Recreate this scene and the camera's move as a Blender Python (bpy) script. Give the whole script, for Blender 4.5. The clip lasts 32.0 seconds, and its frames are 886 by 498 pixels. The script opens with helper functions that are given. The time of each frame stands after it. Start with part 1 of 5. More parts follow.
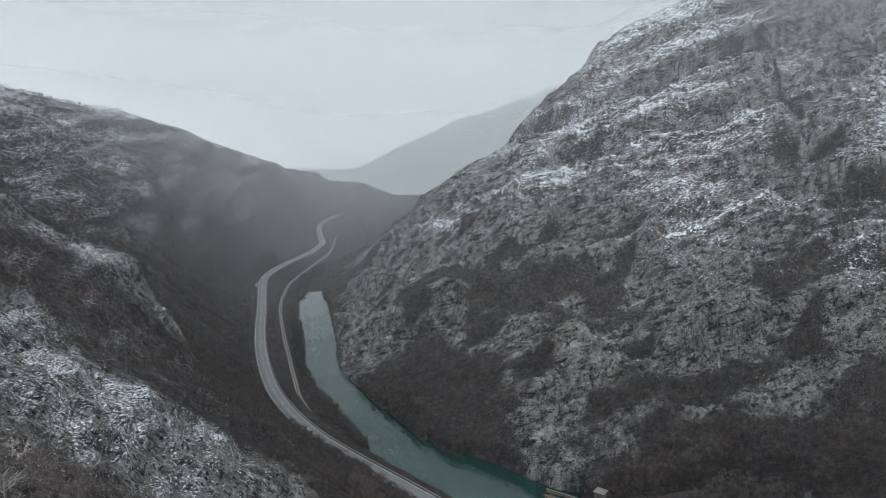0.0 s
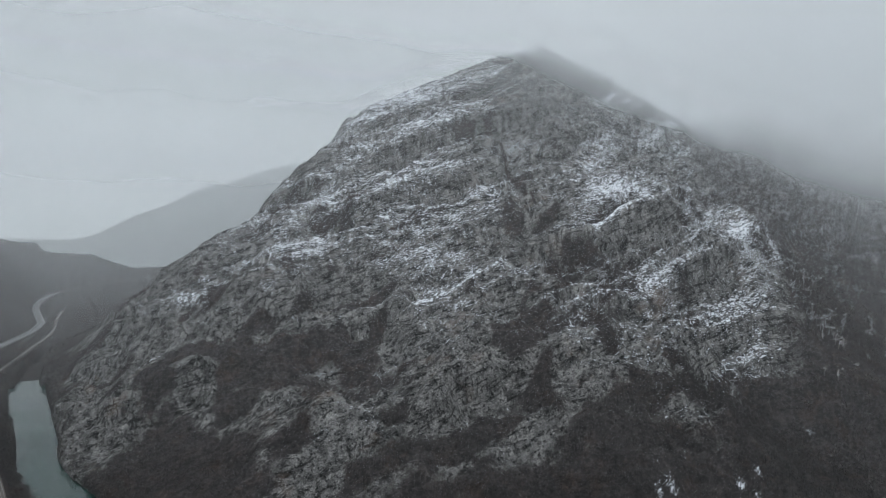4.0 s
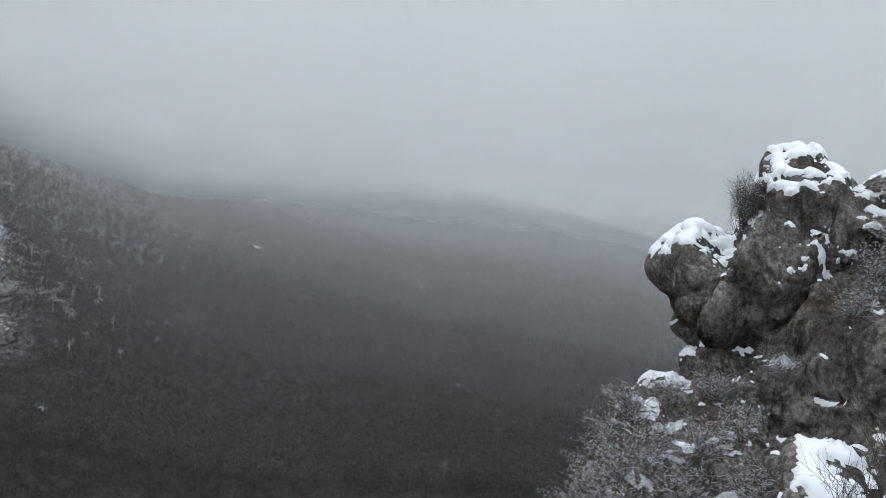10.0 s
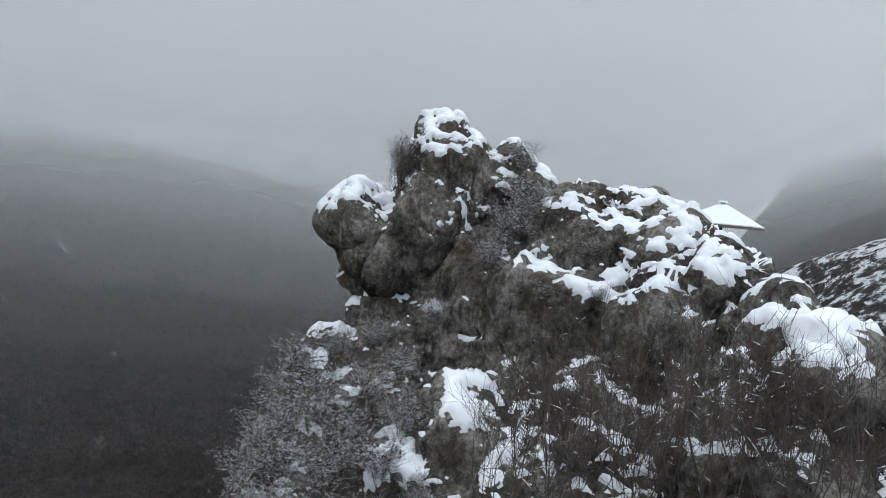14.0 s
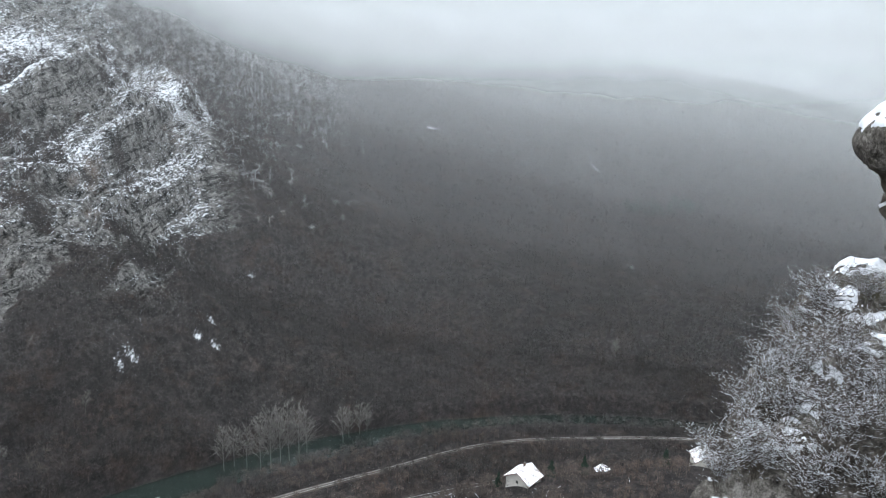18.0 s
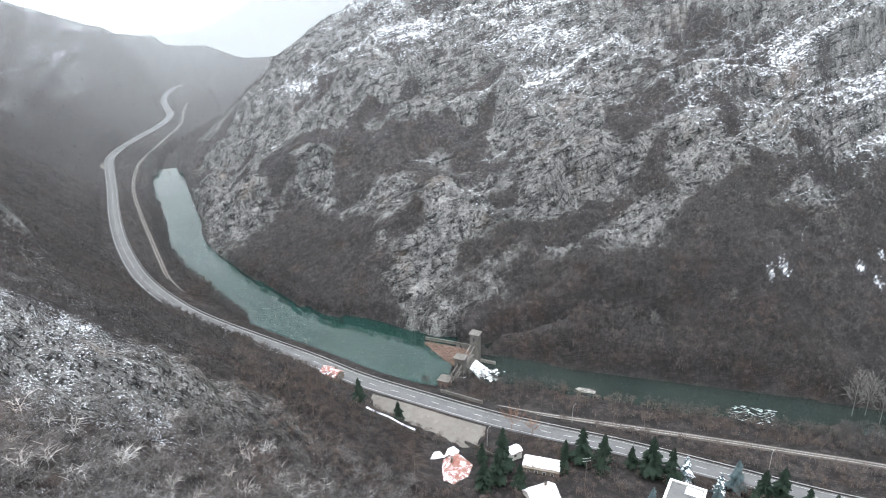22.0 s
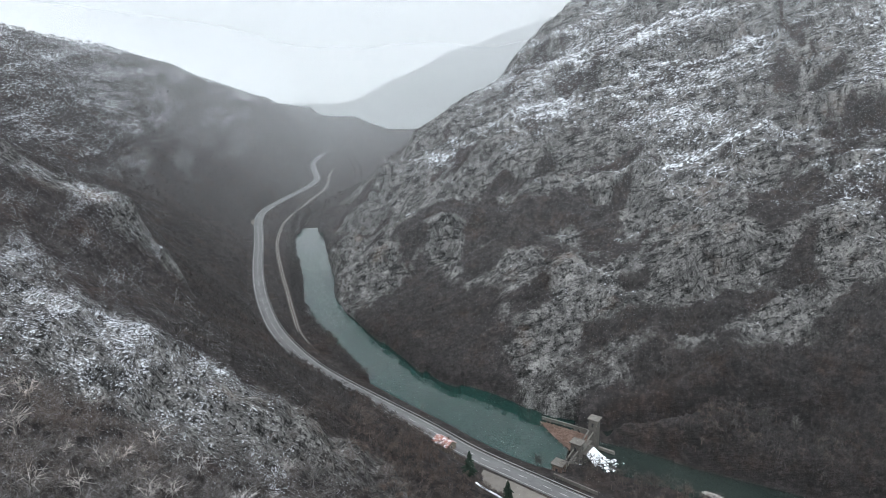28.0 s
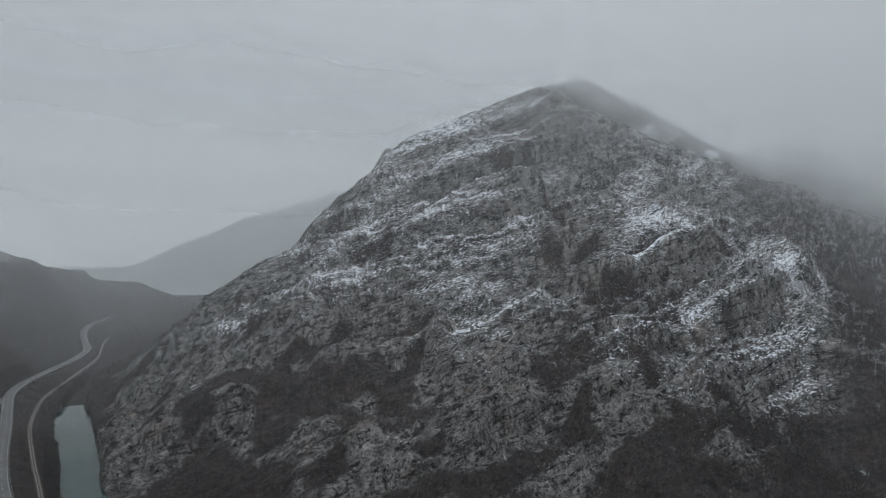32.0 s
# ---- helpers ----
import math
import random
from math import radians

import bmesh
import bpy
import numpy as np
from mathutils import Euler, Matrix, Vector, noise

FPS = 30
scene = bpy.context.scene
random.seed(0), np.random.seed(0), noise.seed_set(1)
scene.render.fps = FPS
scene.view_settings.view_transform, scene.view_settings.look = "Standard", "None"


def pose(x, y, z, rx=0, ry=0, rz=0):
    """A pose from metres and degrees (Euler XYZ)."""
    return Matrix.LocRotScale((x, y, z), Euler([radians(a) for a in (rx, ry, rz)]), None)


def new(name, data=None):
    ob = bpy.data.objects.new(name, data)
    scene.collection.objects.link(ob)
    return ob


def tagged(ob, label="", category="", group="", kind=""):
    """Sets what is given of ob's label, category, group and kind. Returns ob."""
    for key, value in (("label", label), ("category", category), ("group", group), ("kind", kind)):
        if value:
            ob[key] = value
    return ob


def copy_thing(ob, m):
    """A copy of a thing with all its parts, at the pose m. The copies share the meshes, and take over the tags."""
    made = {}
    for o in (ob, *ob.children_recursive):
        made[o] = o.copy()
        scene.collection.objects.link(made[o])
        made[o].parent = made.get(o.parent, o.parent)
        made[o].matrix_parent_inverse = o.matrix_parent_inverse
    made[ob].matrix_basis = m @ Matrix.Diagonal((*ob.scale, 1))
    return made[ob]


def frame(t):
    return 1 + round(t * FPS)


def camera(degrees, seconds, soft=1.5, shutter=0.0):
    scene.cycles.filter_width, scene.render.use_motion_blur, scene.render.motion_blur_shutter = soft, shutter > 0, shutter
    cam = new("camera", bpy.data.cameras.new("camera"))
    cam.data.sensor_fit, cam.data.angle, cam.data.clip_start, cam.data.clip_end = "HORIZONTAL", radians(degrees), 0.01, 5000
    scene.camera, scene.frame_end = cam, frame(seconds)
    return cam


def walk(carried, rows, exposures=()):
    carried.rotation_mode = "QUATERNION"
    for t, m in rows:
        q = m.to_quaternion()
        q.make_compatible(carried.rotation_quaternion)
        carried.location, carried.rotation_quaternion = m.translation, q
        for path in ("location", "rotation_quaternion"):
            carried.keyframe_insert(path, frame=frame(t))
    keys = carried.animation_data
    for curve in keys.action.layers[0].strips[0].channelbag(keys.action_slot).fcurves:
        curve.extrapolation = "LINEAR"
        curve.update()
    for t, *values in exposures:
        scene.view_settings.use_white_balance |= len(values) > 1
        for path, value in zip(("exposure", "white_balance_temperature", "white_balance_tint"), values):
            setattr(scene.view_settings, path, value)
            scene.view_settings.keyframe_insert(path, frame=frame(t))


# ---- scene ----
# Fixed spot on the rock edge above the gorge; z = 0 is the water above the weir.
EYE = (0.0, 0.0, 183.0)
cam = camera(65.5, 32.0, soft=1.0)
TURNS = [
    (0, 79.42, -0.91, 0.17),
    (0.5, 79.77, -1.15, -0.77),
    (1, 80.18, -1.28, -2.00),
    (1.5, 80.84, -1.46, -3.86),
    (2, 81.45, -1.66, -7.41),
    (2.5, 82.90, -1.90, -10.92),
    (3, 84.30, -2.12, -14.05),
    (3.5, 85.44, -2.61, -17.70),
    (5.5, 85.67, -0.63, -23.35),
    (6, 85.52, -0.09, -25.11),
    (6.5, 85.46, -0.84, -35.10),
    (7, 86.01, -1.94, -44.28),
    (7.5, 86.20, -2.64, -49.50),
    (8, 86.40, -2.99, -53.26),
    (8.5, 86.87, -3.49, -60.33),
    (9, 87.31, -3.80, -68.14),
    (9.5, 87.37, -4.21, -73.55),
    (10, 87.45, -4.64, -78.71),
    (10.5, 87.31, -5.09, -81.88),
    (11, 87.24, -5.11, -86.10),
    (11.5, 87.25, -5.51, -92.11),
    (12, 87.16, -5.57, -96.09),
    (12.5, 87.29, -5.70, -100.10),
    (13, 86.97, -5.94, -104.22),
    (13.5, 86.26, -5.80, -106.87),
    (15.5, 82.59, -3.29, -92.84),
    (16, 79.95, -2.83, -86.34),
    (16.5, 78.73, -1.62, -80.18),
    (17, 77.92, -1.60, -74.78),
    (17.5, 77.20, -1.97, -69.43),
    (18, 76.58, -2.75, -64.66),
    (18.5, 76.00, -4.19, -61.00),
    (19, 74.30, -5.09, -56.94),
    (19.5, 72.34, -4.65, -51.82),
    (20, 70.63, -3.22, -44.79),
    (20.5, 69.47, -2.67, -37.27),
    (21, 68.56, -2.17, -31.58),
    (21.5, 68.02, -1.65, -21.56),
    (22, 67.95, 0.63, -11.62),
    (22.5, 68.24, 1.13, -5.88),
    (23, 68.70, 1.51, -1.70),
    (23.5, 69.19, 1.59, 1.53),
    (24, 69.38, 1.08, 3.11),
    (24.5, 69.77, 0.95, 3.67),
    (25, 70.25, 1.03, 3.97),
    (25.5, 70.78, 0.90, 4.18),
    (27.5, 72.90, 0.97, 4.36),
    (28, 74.01, -0.29, -0.31),
    (28.5, 75.72, -1.16, -3.42),
    (29, 77.67, -1.52, -5.44),
    (29.5, 79.67, -1.60, -7.35),
    (30, 81.92, -1.53, -8.74),
    (30.5, 84.42, -1.73, -11.59),
    (31, 86.99, -1.93, -14.79),
    (31.5, 87.60, -2.24, -15.66),
    (32, 88.18, -2.34, -16.99),
]
EXPOSURES = [(0, 0.76, 6350, 11), (3.5, 0.51, 6350, 11), (6, 0.55, 6350, 11), (9, 0.57, 6345, 11), (13.5, 0.37, 6330, 11), (16, 0.82, 6340, 11), (19, 1.58, 6360, 11), (20, 1.98, 6400, 12), (21, 2.12, 6430, 13), (23, 1.78, 6440, 13), (25.5, 1.66, 6430, 13), (28, 1.24, 6410, 12), (30, 0.63, 6410, 12), (32, 0.19, 6420, 12)]
walk(cam, [(t, pose(*EYE, a, b, c)) for t, a, b, c in TURNS], EXPOSURES)

# ---- sky and light ----
world = bpy.data.worlds.new("overcast_sky")
scene.world = world
world.use_nodes = True
wn, wl = world.node_tree.nodes, world.node_tree.links
sky = wn.new("ShaderNodeTexSky")
sky.sky_type, sky.sun_disc = "NISHITA", False
sky.sun_elevation, sky.sun_rotation = radians(32), radians(200)
sky.air_density, sky.dust_density, sky.ozone_density = 1.0, 4.0, 1.0
grey = wn.new("ShaderNodeHueSaturation")
grey.inputs["Saturation"].default_value = 0.12
wl.new(sky.outputs[0], grey.inputs["Color"])
# an overcast vault with bright fog near the horizon
aim = wn.new("ShaderNodeTexCoord")
up = wn.new("ShaderNodeSeparateXYZ")
wl.new(aim.outputs["Generated"], up.inputs[0])
vault = wn.new("ShaderNodeMapRange")
vault.inputs["From Min"].default_value, vault.inputs["From Max"].default_value = 0.0, 1.0
vault.inputs["To Min"].default_value, vault.inputs["To Max"].default_value = 8.7, 16.8
wl.new(up.outputs["Z"], vault.inputs["Value"])
tint = wn.new("ShaderNodeVectorMath")
tint.operation = "MULTIPLY"
tint.inputs[1].default_value = (0.94, 1.0, 1.04)
wl.new(vault.outputs[0], tint.inputs[0])
deck = wn.new("ShaderNodeMix")
deck.data_type = "RGBA"
deck.inputs["Factor"].default_value = 0.88
wl.new(grey.outputs[0], deck.inputs["A"])
wl.new(tint.outputs[0], deck.inputs["B"])
wl.new(deck.outputs["Result"], wn["Background"].inputs["Color"])
wn["Background"].inputs["Strength"].default_value = 0.1
sun = new("sun", bpy.data.lights.new("sun", "SUN"))
sun.data.energy, sun.data.angle, sun.data.color = 0.5, radians(60), (1.0, 0.97, 0.93)
sun.matrix_world = pose(0, 0, 600, 58, 0, -160)

# ---- materials ----
def material(name, rough=0.9, spec=0.2):
    m = bpy.data.materials.new(name)
    m.use_nodes = True
    b = m.node_tree.nodes["Principled BSDF"]
    b.inputs["Roughness"].default_value = rough
    b.inputs["Specular IOR Level"].default_value = spec
    return m, m.node_tree.nodes, m.node_tree.links, b


def node(m, kind, **inputs):
    n = m.node_tree.nodes.new(kind)
    for k, v in inputs.items():
        n.inputs[k.replace("_", " ")].default_value = v
    return n


def noise_tex(m, scale, detail=6, rough=0.6, coords=None):
    n = node(m, "ShaderNodeTexNoise", Scale=scale, Detail=detail, Roughness=rough)
    if coords is not None:
        m.node_tree.links.new(coords, n.inputs["Vector"])
    return n.outputs[0]


def world_pos(m):
    return m.node_tree.nodes.new("ShaderNodeNewGeometry").outputs["Position"]


def ramp(m, fac, *stops):
    r = m.node_tree.nodes.new("ShaderNodeValToRGB")
    while len(r.color_ramp.elements) < len(stops):
        r.color_ramp.elements.new(0.5)
    for e, (p, c) in zip(r.color_ramp.elements, stops):
        e.position, e.color = p, (*c, 1) if len(c) == 3 else (c[0], c[0], c[0], 1)
    m.node_tree.links.new(fac, r.inputs[0])
    return r.outputs[0]


def blend(m, fac, a, b, how="MIX"):
    n = m.node_tree.nodes.new("ShaderNodeMix")
    n.data_type, n.blend_type = "RGBA", how
    for sock, v in (("Factor", fac), ("A", a), ("B", b)):
        if isinstance(v, (int, float)):
            n.inputs[sock].default_value = v
        elif isinstance(v, tuple):
            n.inputs[sock].default_value = (*v, 1)
        else:
            m.node_tree.links.new(v, n.inputs[sock])
    return n.outputs["Result"]


def math_node(m, op, a, b=0.0, c=0.0, clamp=False):
    n = m.node_tree.nodes.new("ShaderNodeMath")
    n.operation, n.use_clamp = op, clamp
    for i, v in enumerate((a, b, c)):
        if isinstance(v, (int, float)):
            n.inputs[i].default_value = v
        else:
            m.node_tree.links.new(v, n.inputs[i])
    return n.outputs[0]


def bump(m, height, strength, distance):
    n = node(m, "ShaderNodeBump", Strength=strength, Distance=distance)
    m.node_tree.links.new(height, n.inputs["Height"])
    m.node_tree.links.new(n.outputs[0], m.node_tree.nodes["Principled BSDF"].inputs["Normal"])


def attribute(m, name):
    n = m.node_tree.nodes.new("ShaderNodeAttribute")
    n.attribute_name = name
    return n.outputs["Fac"]


def scaled(m, vec, s):
    n = m.node_tree.nodes.new("ShaderNodeMapping")
    n.inputs["Scale"].default_value = s
    m.node_tree.links.new(vec, n.inputs["Vector"])
    return n.outputs[0]


def bent(m, vec, scale, amount):
    """Coordinates bent by noise."""
    t = node(m, "ShaderNodeTexNoise", Scale=scale, Detail=3.0)
    m.node_tree.links.new(vec, t.inputs["Vector"])
    v = m.node_tree.nodes.new("ShaderNodeVectorMath")
    v.operation = "MULTIPLY_ADD"
    m.node_tree.links.new(t.outputs["Color"], v.inputs[0])
    v.inputs[1].default_value = (amount,) * 3
    m.node_tree.links.new(vec, v.inputs[2])
    return v.outputs[0]


def painted(name, low, high, scale=3.0, rough=0.85, spec=0.2, relief=0.0):
    """A plain surface: two tones over coarse and fine grain."""
    m, n, l, b = material(name, rough, spec)
    p = world_pos(m)
    g = blend(m, 0.5, noise_tex(m, scale, 8, 0.65, p), noise_tex(m, scale * 0.17, 3, 0.5, p))
    l.new(ramp(m, g, (0.3, low), (0.7, high)), b.inputs["Base Color"])
    if relief:
        bump(m, noise_tex(m, scale * 2, 8, 0.7, p), 0.6, relief)
    return m


def bedded(m, vec, dip, size):
    """Coordinates in units of size along, across and square to beds that rise eastward by dip."""
    t = m.node_tree.nodes.new("ShaderNodeMapping")
    t.vector_type = "TEXTURE"
    t.inputs["Rotation"].default_value, t.inputs["Scale"].default_value = (0.06, -radians(dip), 0.0), size
    m.node_tree.links.new(vec, t.inputs["Vector"])
    return t.outputs[0]


def land_material():
    """Limestone, winter scrub soil and thin snow, by the land-cover layers on the ground."""
    m, n, l, b = material("land", 0.95, 0.1)
    p = world_pos(m)
    west = attribute(m, "west")
    wavy, calm = bent(m, bent(m, p, 0.03, 6.0), 0.35, 1.1), bent(m, p, 0.02, 1.6)
    fine = noise_tex(m, 1.1, 10, 0.75, p)
    mid = noise_tex(m, 0.09, 8, 0.65, p)
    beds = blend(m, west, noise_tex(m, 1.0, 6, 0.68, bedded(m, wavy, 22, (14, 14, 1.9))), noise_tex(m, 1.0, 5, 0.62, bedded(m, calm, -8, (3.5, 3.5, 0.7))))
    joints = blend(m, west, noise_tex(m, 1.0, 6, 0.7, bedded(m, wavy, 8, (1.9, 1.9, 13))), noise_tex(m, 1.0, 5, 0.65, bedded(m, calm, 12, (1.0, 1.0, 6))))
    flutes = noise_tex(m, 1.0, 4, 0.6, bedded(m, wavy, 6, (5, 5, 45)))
    # joint tone, plus relief shading put into the colour along beds and flutes
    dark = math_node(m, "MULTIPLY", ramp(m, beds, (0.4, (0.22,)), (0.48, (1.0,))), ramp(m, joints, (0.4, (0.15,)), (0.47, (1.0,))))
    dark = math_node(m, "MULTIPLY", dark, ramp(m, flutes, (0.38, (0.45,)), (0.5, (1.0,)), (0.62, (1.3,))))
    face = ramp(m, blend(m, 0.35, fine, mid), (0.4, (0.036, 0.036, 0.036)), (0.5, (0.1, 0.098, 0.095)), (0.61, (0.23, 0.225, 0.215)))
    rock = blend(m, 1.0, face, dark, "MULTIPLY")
    rust = ramp(m, noise_tex(m, 0.03, 5, 0.65, p), (0.6, (0.0,)), (0.74, (0.28,)))
    rock = blend(m, rust, rock, (0.21, 0.15, 0.115))
    tuft = noise_tex(m, 0.33, 7, 0.7, p)
    brush = math_node(m, "MULTIPLY_ADD", tuft, 0.45, math_node(m, "MULTIPLY_ADD", fine, 0.3, math_node(m, "MULTIPLY", mid, 0.25)))
    soil = ramp(m, brush, (0.38, (0.012, 0.011, 0.011)), (0.5, (0.028, 0.025, 0.025)), (0.62, (0.065, 0.058, 0.054)))
    warm = ramp(m, noise_tex(m, 0.05, 6, 0.65, p), (0.5, (0.0,)), (0.68, (0.7,)))
    soil = blend(m, warm, soil, blend(m, 1.0, soil, (1.25, 0.98, 0.82), "MULTIPLY"))
    rockiness = math_node(m, "MULTIPLY_ADD", math_node(m, "SUBTRACT", blend(m, 0.45, mid, fine), 0.5), 1.25, attribute(m, "rock"))
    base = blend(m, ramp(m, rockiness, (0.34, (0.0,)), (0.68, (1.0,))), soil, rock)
    sep = n.new("ShaderNodeSeparateXYZ")
    l.new(n.new("ShaderNodeNewGeometry").outputs["Normal"], sep.inputs[0])
    speck = blend(m, west, blend(m, 0.18, noise_tex(m, 1.0, 6, 0.72, bedded(m, wavy, 22, (2.6, 2.6, 0.75))), noise_tex(m, 1.0, 5, 0.7, bedded(m, wavy, 20, (9, 9, 2.0)))), noise_tex(m, 1.0, 6, 0.74, bedded(m, calm, -6, (0.85, 0.85, 0.2))))
    speck = blend(m, 0.35, speck, fine)
    drift = blend(m, west, noise_tex(m, 1.0, 4, 0.6, bedded(m, wavy, 24, (95, 95, 15))), noise_tex(m, 1.0, 3, 0.55, bedded(m, calm, -6, (34, 34, 5))))
    snow = math_node(m, "MULTIPLY_ADD", math_node(m, "SUBTRACT", attribute(m, "snow"), 0.5), 0.9, math_node(m, "MULTIPLY", math_node(m, "SUBTRACT", speck, 0.5), 4.7))
    snow = math_node(m, "MULTIPLY_ADD", math_node(m, "SUBTRACT", drift, 0.5), 0.85, snow)
    snow = math_node(m, "MULTIPLY_ADD", math_node(m, "SUBTRACT", sep.outputs["Z"], 0.72), 0.55, snow)
    rime = ramp(m, snow, (0.05, (0.0,)), (0.3, (0.14,)))
    cover = ramp(m, snow, (0.24, (0.0,)), (0.36, (1.0,)))
    base = blend(m, rime, base, (0.5, 0.53, 0.57))
    l.new(blend(m, cover, base, (0.64, 0.67, 0.71)), b.inputs["Base Color"])
    bump(m, math_node(m, "MULTIPLY_ADD", joints, 0.8, math_node(m, "MULTIPLY_ADD", fine, 0.4, beds)), 1.0, 1.5)
    return m


LAND = land_material()

# ---- the lie of the land: spot heights along crests, spurs, gullies and feet ----
MOUNTAIN_CREST = [(-112, 726, 18.2), (-82, 730, 45.9), (-57, 728, 66.5), (-36, 724, 84.4), (26, 720, 126.4), (65, 712, 156.4), (-24, 722, 107.1), (18, 722, 132.4), (67, 719, 154.6), (91, 716, 185.8), (114, 716, 217.5), (164, 720, 262.9), (182, 722, 282.8), (228, 720, 303.7), (277, 713, 326.1), (323, 710, 346), (372, 708, 359.5), (435, 689, 329.8), (502, 661, 291.7), (542, 628, 251.7)]
MOUNTAIN_SHOULDER = [(464, 455, 166.2), (388, 346, 114.5), (277, 288, 74.4), (446, 540, 208.4), (200, 275, 63.8), (143, 303, 47.9), (97, 331, 29.8)]
MOUNTAIN_BACK = [(-70, 998, -29.1), (62, 998, 32.2), (176, 1005, 91.4), (324, 1030, 196.3), (502, 1035, 225.6), (661, 941, 225.3)]
MOUNTAIN_FACE = [(42, 598, 100.2), (59, 421, 50.9), (-45, 508, 17.1), (124, 448, 68.6), (193, 483, 116.7), (232, 477, 129.4), (104, 621, 126.3), (204, 617, 197.7), (-2, 560, 64.6), (-70, 576, 15), (167, 396, 71.1), (341, 457, 171.1), (279, 576, 191.1), (365, 620, 267.4), (339, 408, 130.7), (272, 384, 101.1), (227, 423, 98.1), (159, 410, 71.8), (108, 369, 41)]
MOUNTAIN_FOOT = [(-121, 699, 3), (-107, 621, 4), (-84, 543, 5), (-72, 480, 4), (-49, 438, 4), (-22, 394, 4), (-1, 358, 4), (27, 334, 4), (52, 317, 5), (42, 327, 6), (89, 295, 3), (140, 260, 2), (194, 238, 2), (255, 208, 2), (286, 157, 2), (101, 320, 12), (184, 278, 18), (236, 246, 16)]
WOODED_SLOPE = [(273, 229, 7), (370, 134, 8), (468, 20, 12), (477, 81, 14), (336, 328, 41.1), (430, 254, 17.4), (529, 132, 26), (500, 400, 101.3), (669, 338, 70.4), (800, 64, 36), (997, 20, 38), (881, 130, 38), (829, -9, 30), (773, 635, 204.9), (1162, 686, 228.1), (1513, 520, 258.7), (1735, 228, 258.7), (946, 455, 138.5), (973, 229, 90), (1290, 162, 146.7), (1350, -32, 120), (629, 644, 248.7)]
WOODED_CREST = [(937, 901, 360.3), (1630, 977, 459.1), (2009, 612, 457.3), (2090, 201, 360.3), (1993, -168, 262.8), (1879, -283, 218.3), (2000, -28, 280.6), (1981, -272, 222.6), (2029, -541, 196.9), (2411, -974, 60), (2205, -1378, 55), (1205, -487, 35), (1018, -636, 40), (676, -181, 20)]
FAR_CRAG = [(759, -652, 204.6), (751, -676, 258.7), (749, -707, 278.3), (727, -758, 294.5), (820, -943, 330), (489, -382, 70), (829, -559, 40), (985, -770, 60), (173, -100, 60), (153, -129, 110), (274, -185, 60), (363, -169, 20), (528, -459, 110), (193, -230, 140), (600, -1039, 260), (1148, -610, 30)]
LEFT_HILL_CREST = [(-428, 676, 199.4), (-416, 752, 194.5), (-398, 840, 182.3), (-373, 928, 168.5), (-347, 980, 159.1), (-320, 1073, 127.6), (-273, 1168, 106.8), (-242, 1308, 85), (-178, 1489, 54.7), (-127, 1615, 2.5), (-302, 472, 145.3), (-279, 576, 100.4), (-258, 715, 70), (-233, 765, 36.9), (-211, 519, 69.8), (-340, 612, 169.5)]
LEFT_HILL_BACK = [(-645, 1012, 159.4), (-562, 1282, 95.2), (-425, 1542, 31), (-287, 1878, -13.7)]
LEFT_SPUR = [(-196, 302, 146.4), (-167, 302, 129.3), (-141, 304, 113.3), (-125, 305, 96.5), (-121, 307, 83.8), (-124, 322, 64.6), (-159, 242, 133.2), (-127, 255, 97.9), (-116, 320, 54.3), (-143, 314, 118.9)]
NEAR_SLOPE = [(-130, 202, 122.3), (-111, 196, 113.2), (-85, 187, 103.1), (-64, 184, 94.7), (-58, 181, 90.6), (-48, 175, 85.3), (-34, 173, 78.9), (-29, 170, 72.1), (-90, 132, 120), (-65, 135, 106.1), (-44, 143, 87.8), (-15, 194, 56.2), (-34, 202, 60.9), (-52, 79, 124.3), (-41, 97, 107.9), (-24, 138, 77.6), (-13, 149, 59.1), (-3, 160, 44.7), (-212, 212, 190), (-173, 100, 185), (-103, 123, 135), (-25, 54, 120), (0, 40, 125), (15, 42, 110), (-78, 45, 160), (-100, 0, 200), (-300, 0, 240), (-460, 386, 260)]
GULLY = [(-69, 245, 69.1), (-46, 241, 53.2), (-32, 230, 48.8), (-15, 214, 34.5), (-3, 205, 27.3)]
VILLAGE_BANK = [(30, 238, 9), (47, 205, 11), (89, 185, 11), (125, 165, 11), (154, 151, 12), (185, 125, 16), (229, 67, 38), (260, 6, 48), (244, 107, 16), (294, 48, 22), (39, 145, 22), (84, 100, 26), (95, 55, 40), (116, 31, 62), (110, 0, 80), (158, -28, 60), (216, -79, 70), (34, 49, 85), (38, 22, 122), (44, 12, 128), (44, 3, 130)]
VIEWPOINT = [(0, 2, 180.8), (0, 9, 150), (4, 8, 148), (8, 5, 165), (6, 0, 172), (23, 12, 158), (24, 9, 160), (24, 5, 162), (22, 2, 165), (4, -2, 176), (2, -3, 181.3), (0, -5, 181.4), (-5, 0, 180.5), (0, -40, 184), (-26, -31, 190), (26, -31, 178.6), (34, -25, 178.2), (51, -36, 178), (55, -51, 178), (50, -87, 180), (72, -45, 160), (53, -28, 150), (0, -150, 200), (42, -17, 130), (30, -5, 125), (-130, -75, 230), (74, -82, 178), (100, -84, 150)]
FAR_PLAIN = [(-624, 2934, -15), (-418, 2971, -15), (-181, 2594, 0), (-313, 1975, 2), (-207, 1687, 5), (-1089, 4366, -30), (0, 4500, -30), (-1268, 2719, 20), (-1539, 4229, -30), (-1721, 2457, 60)]
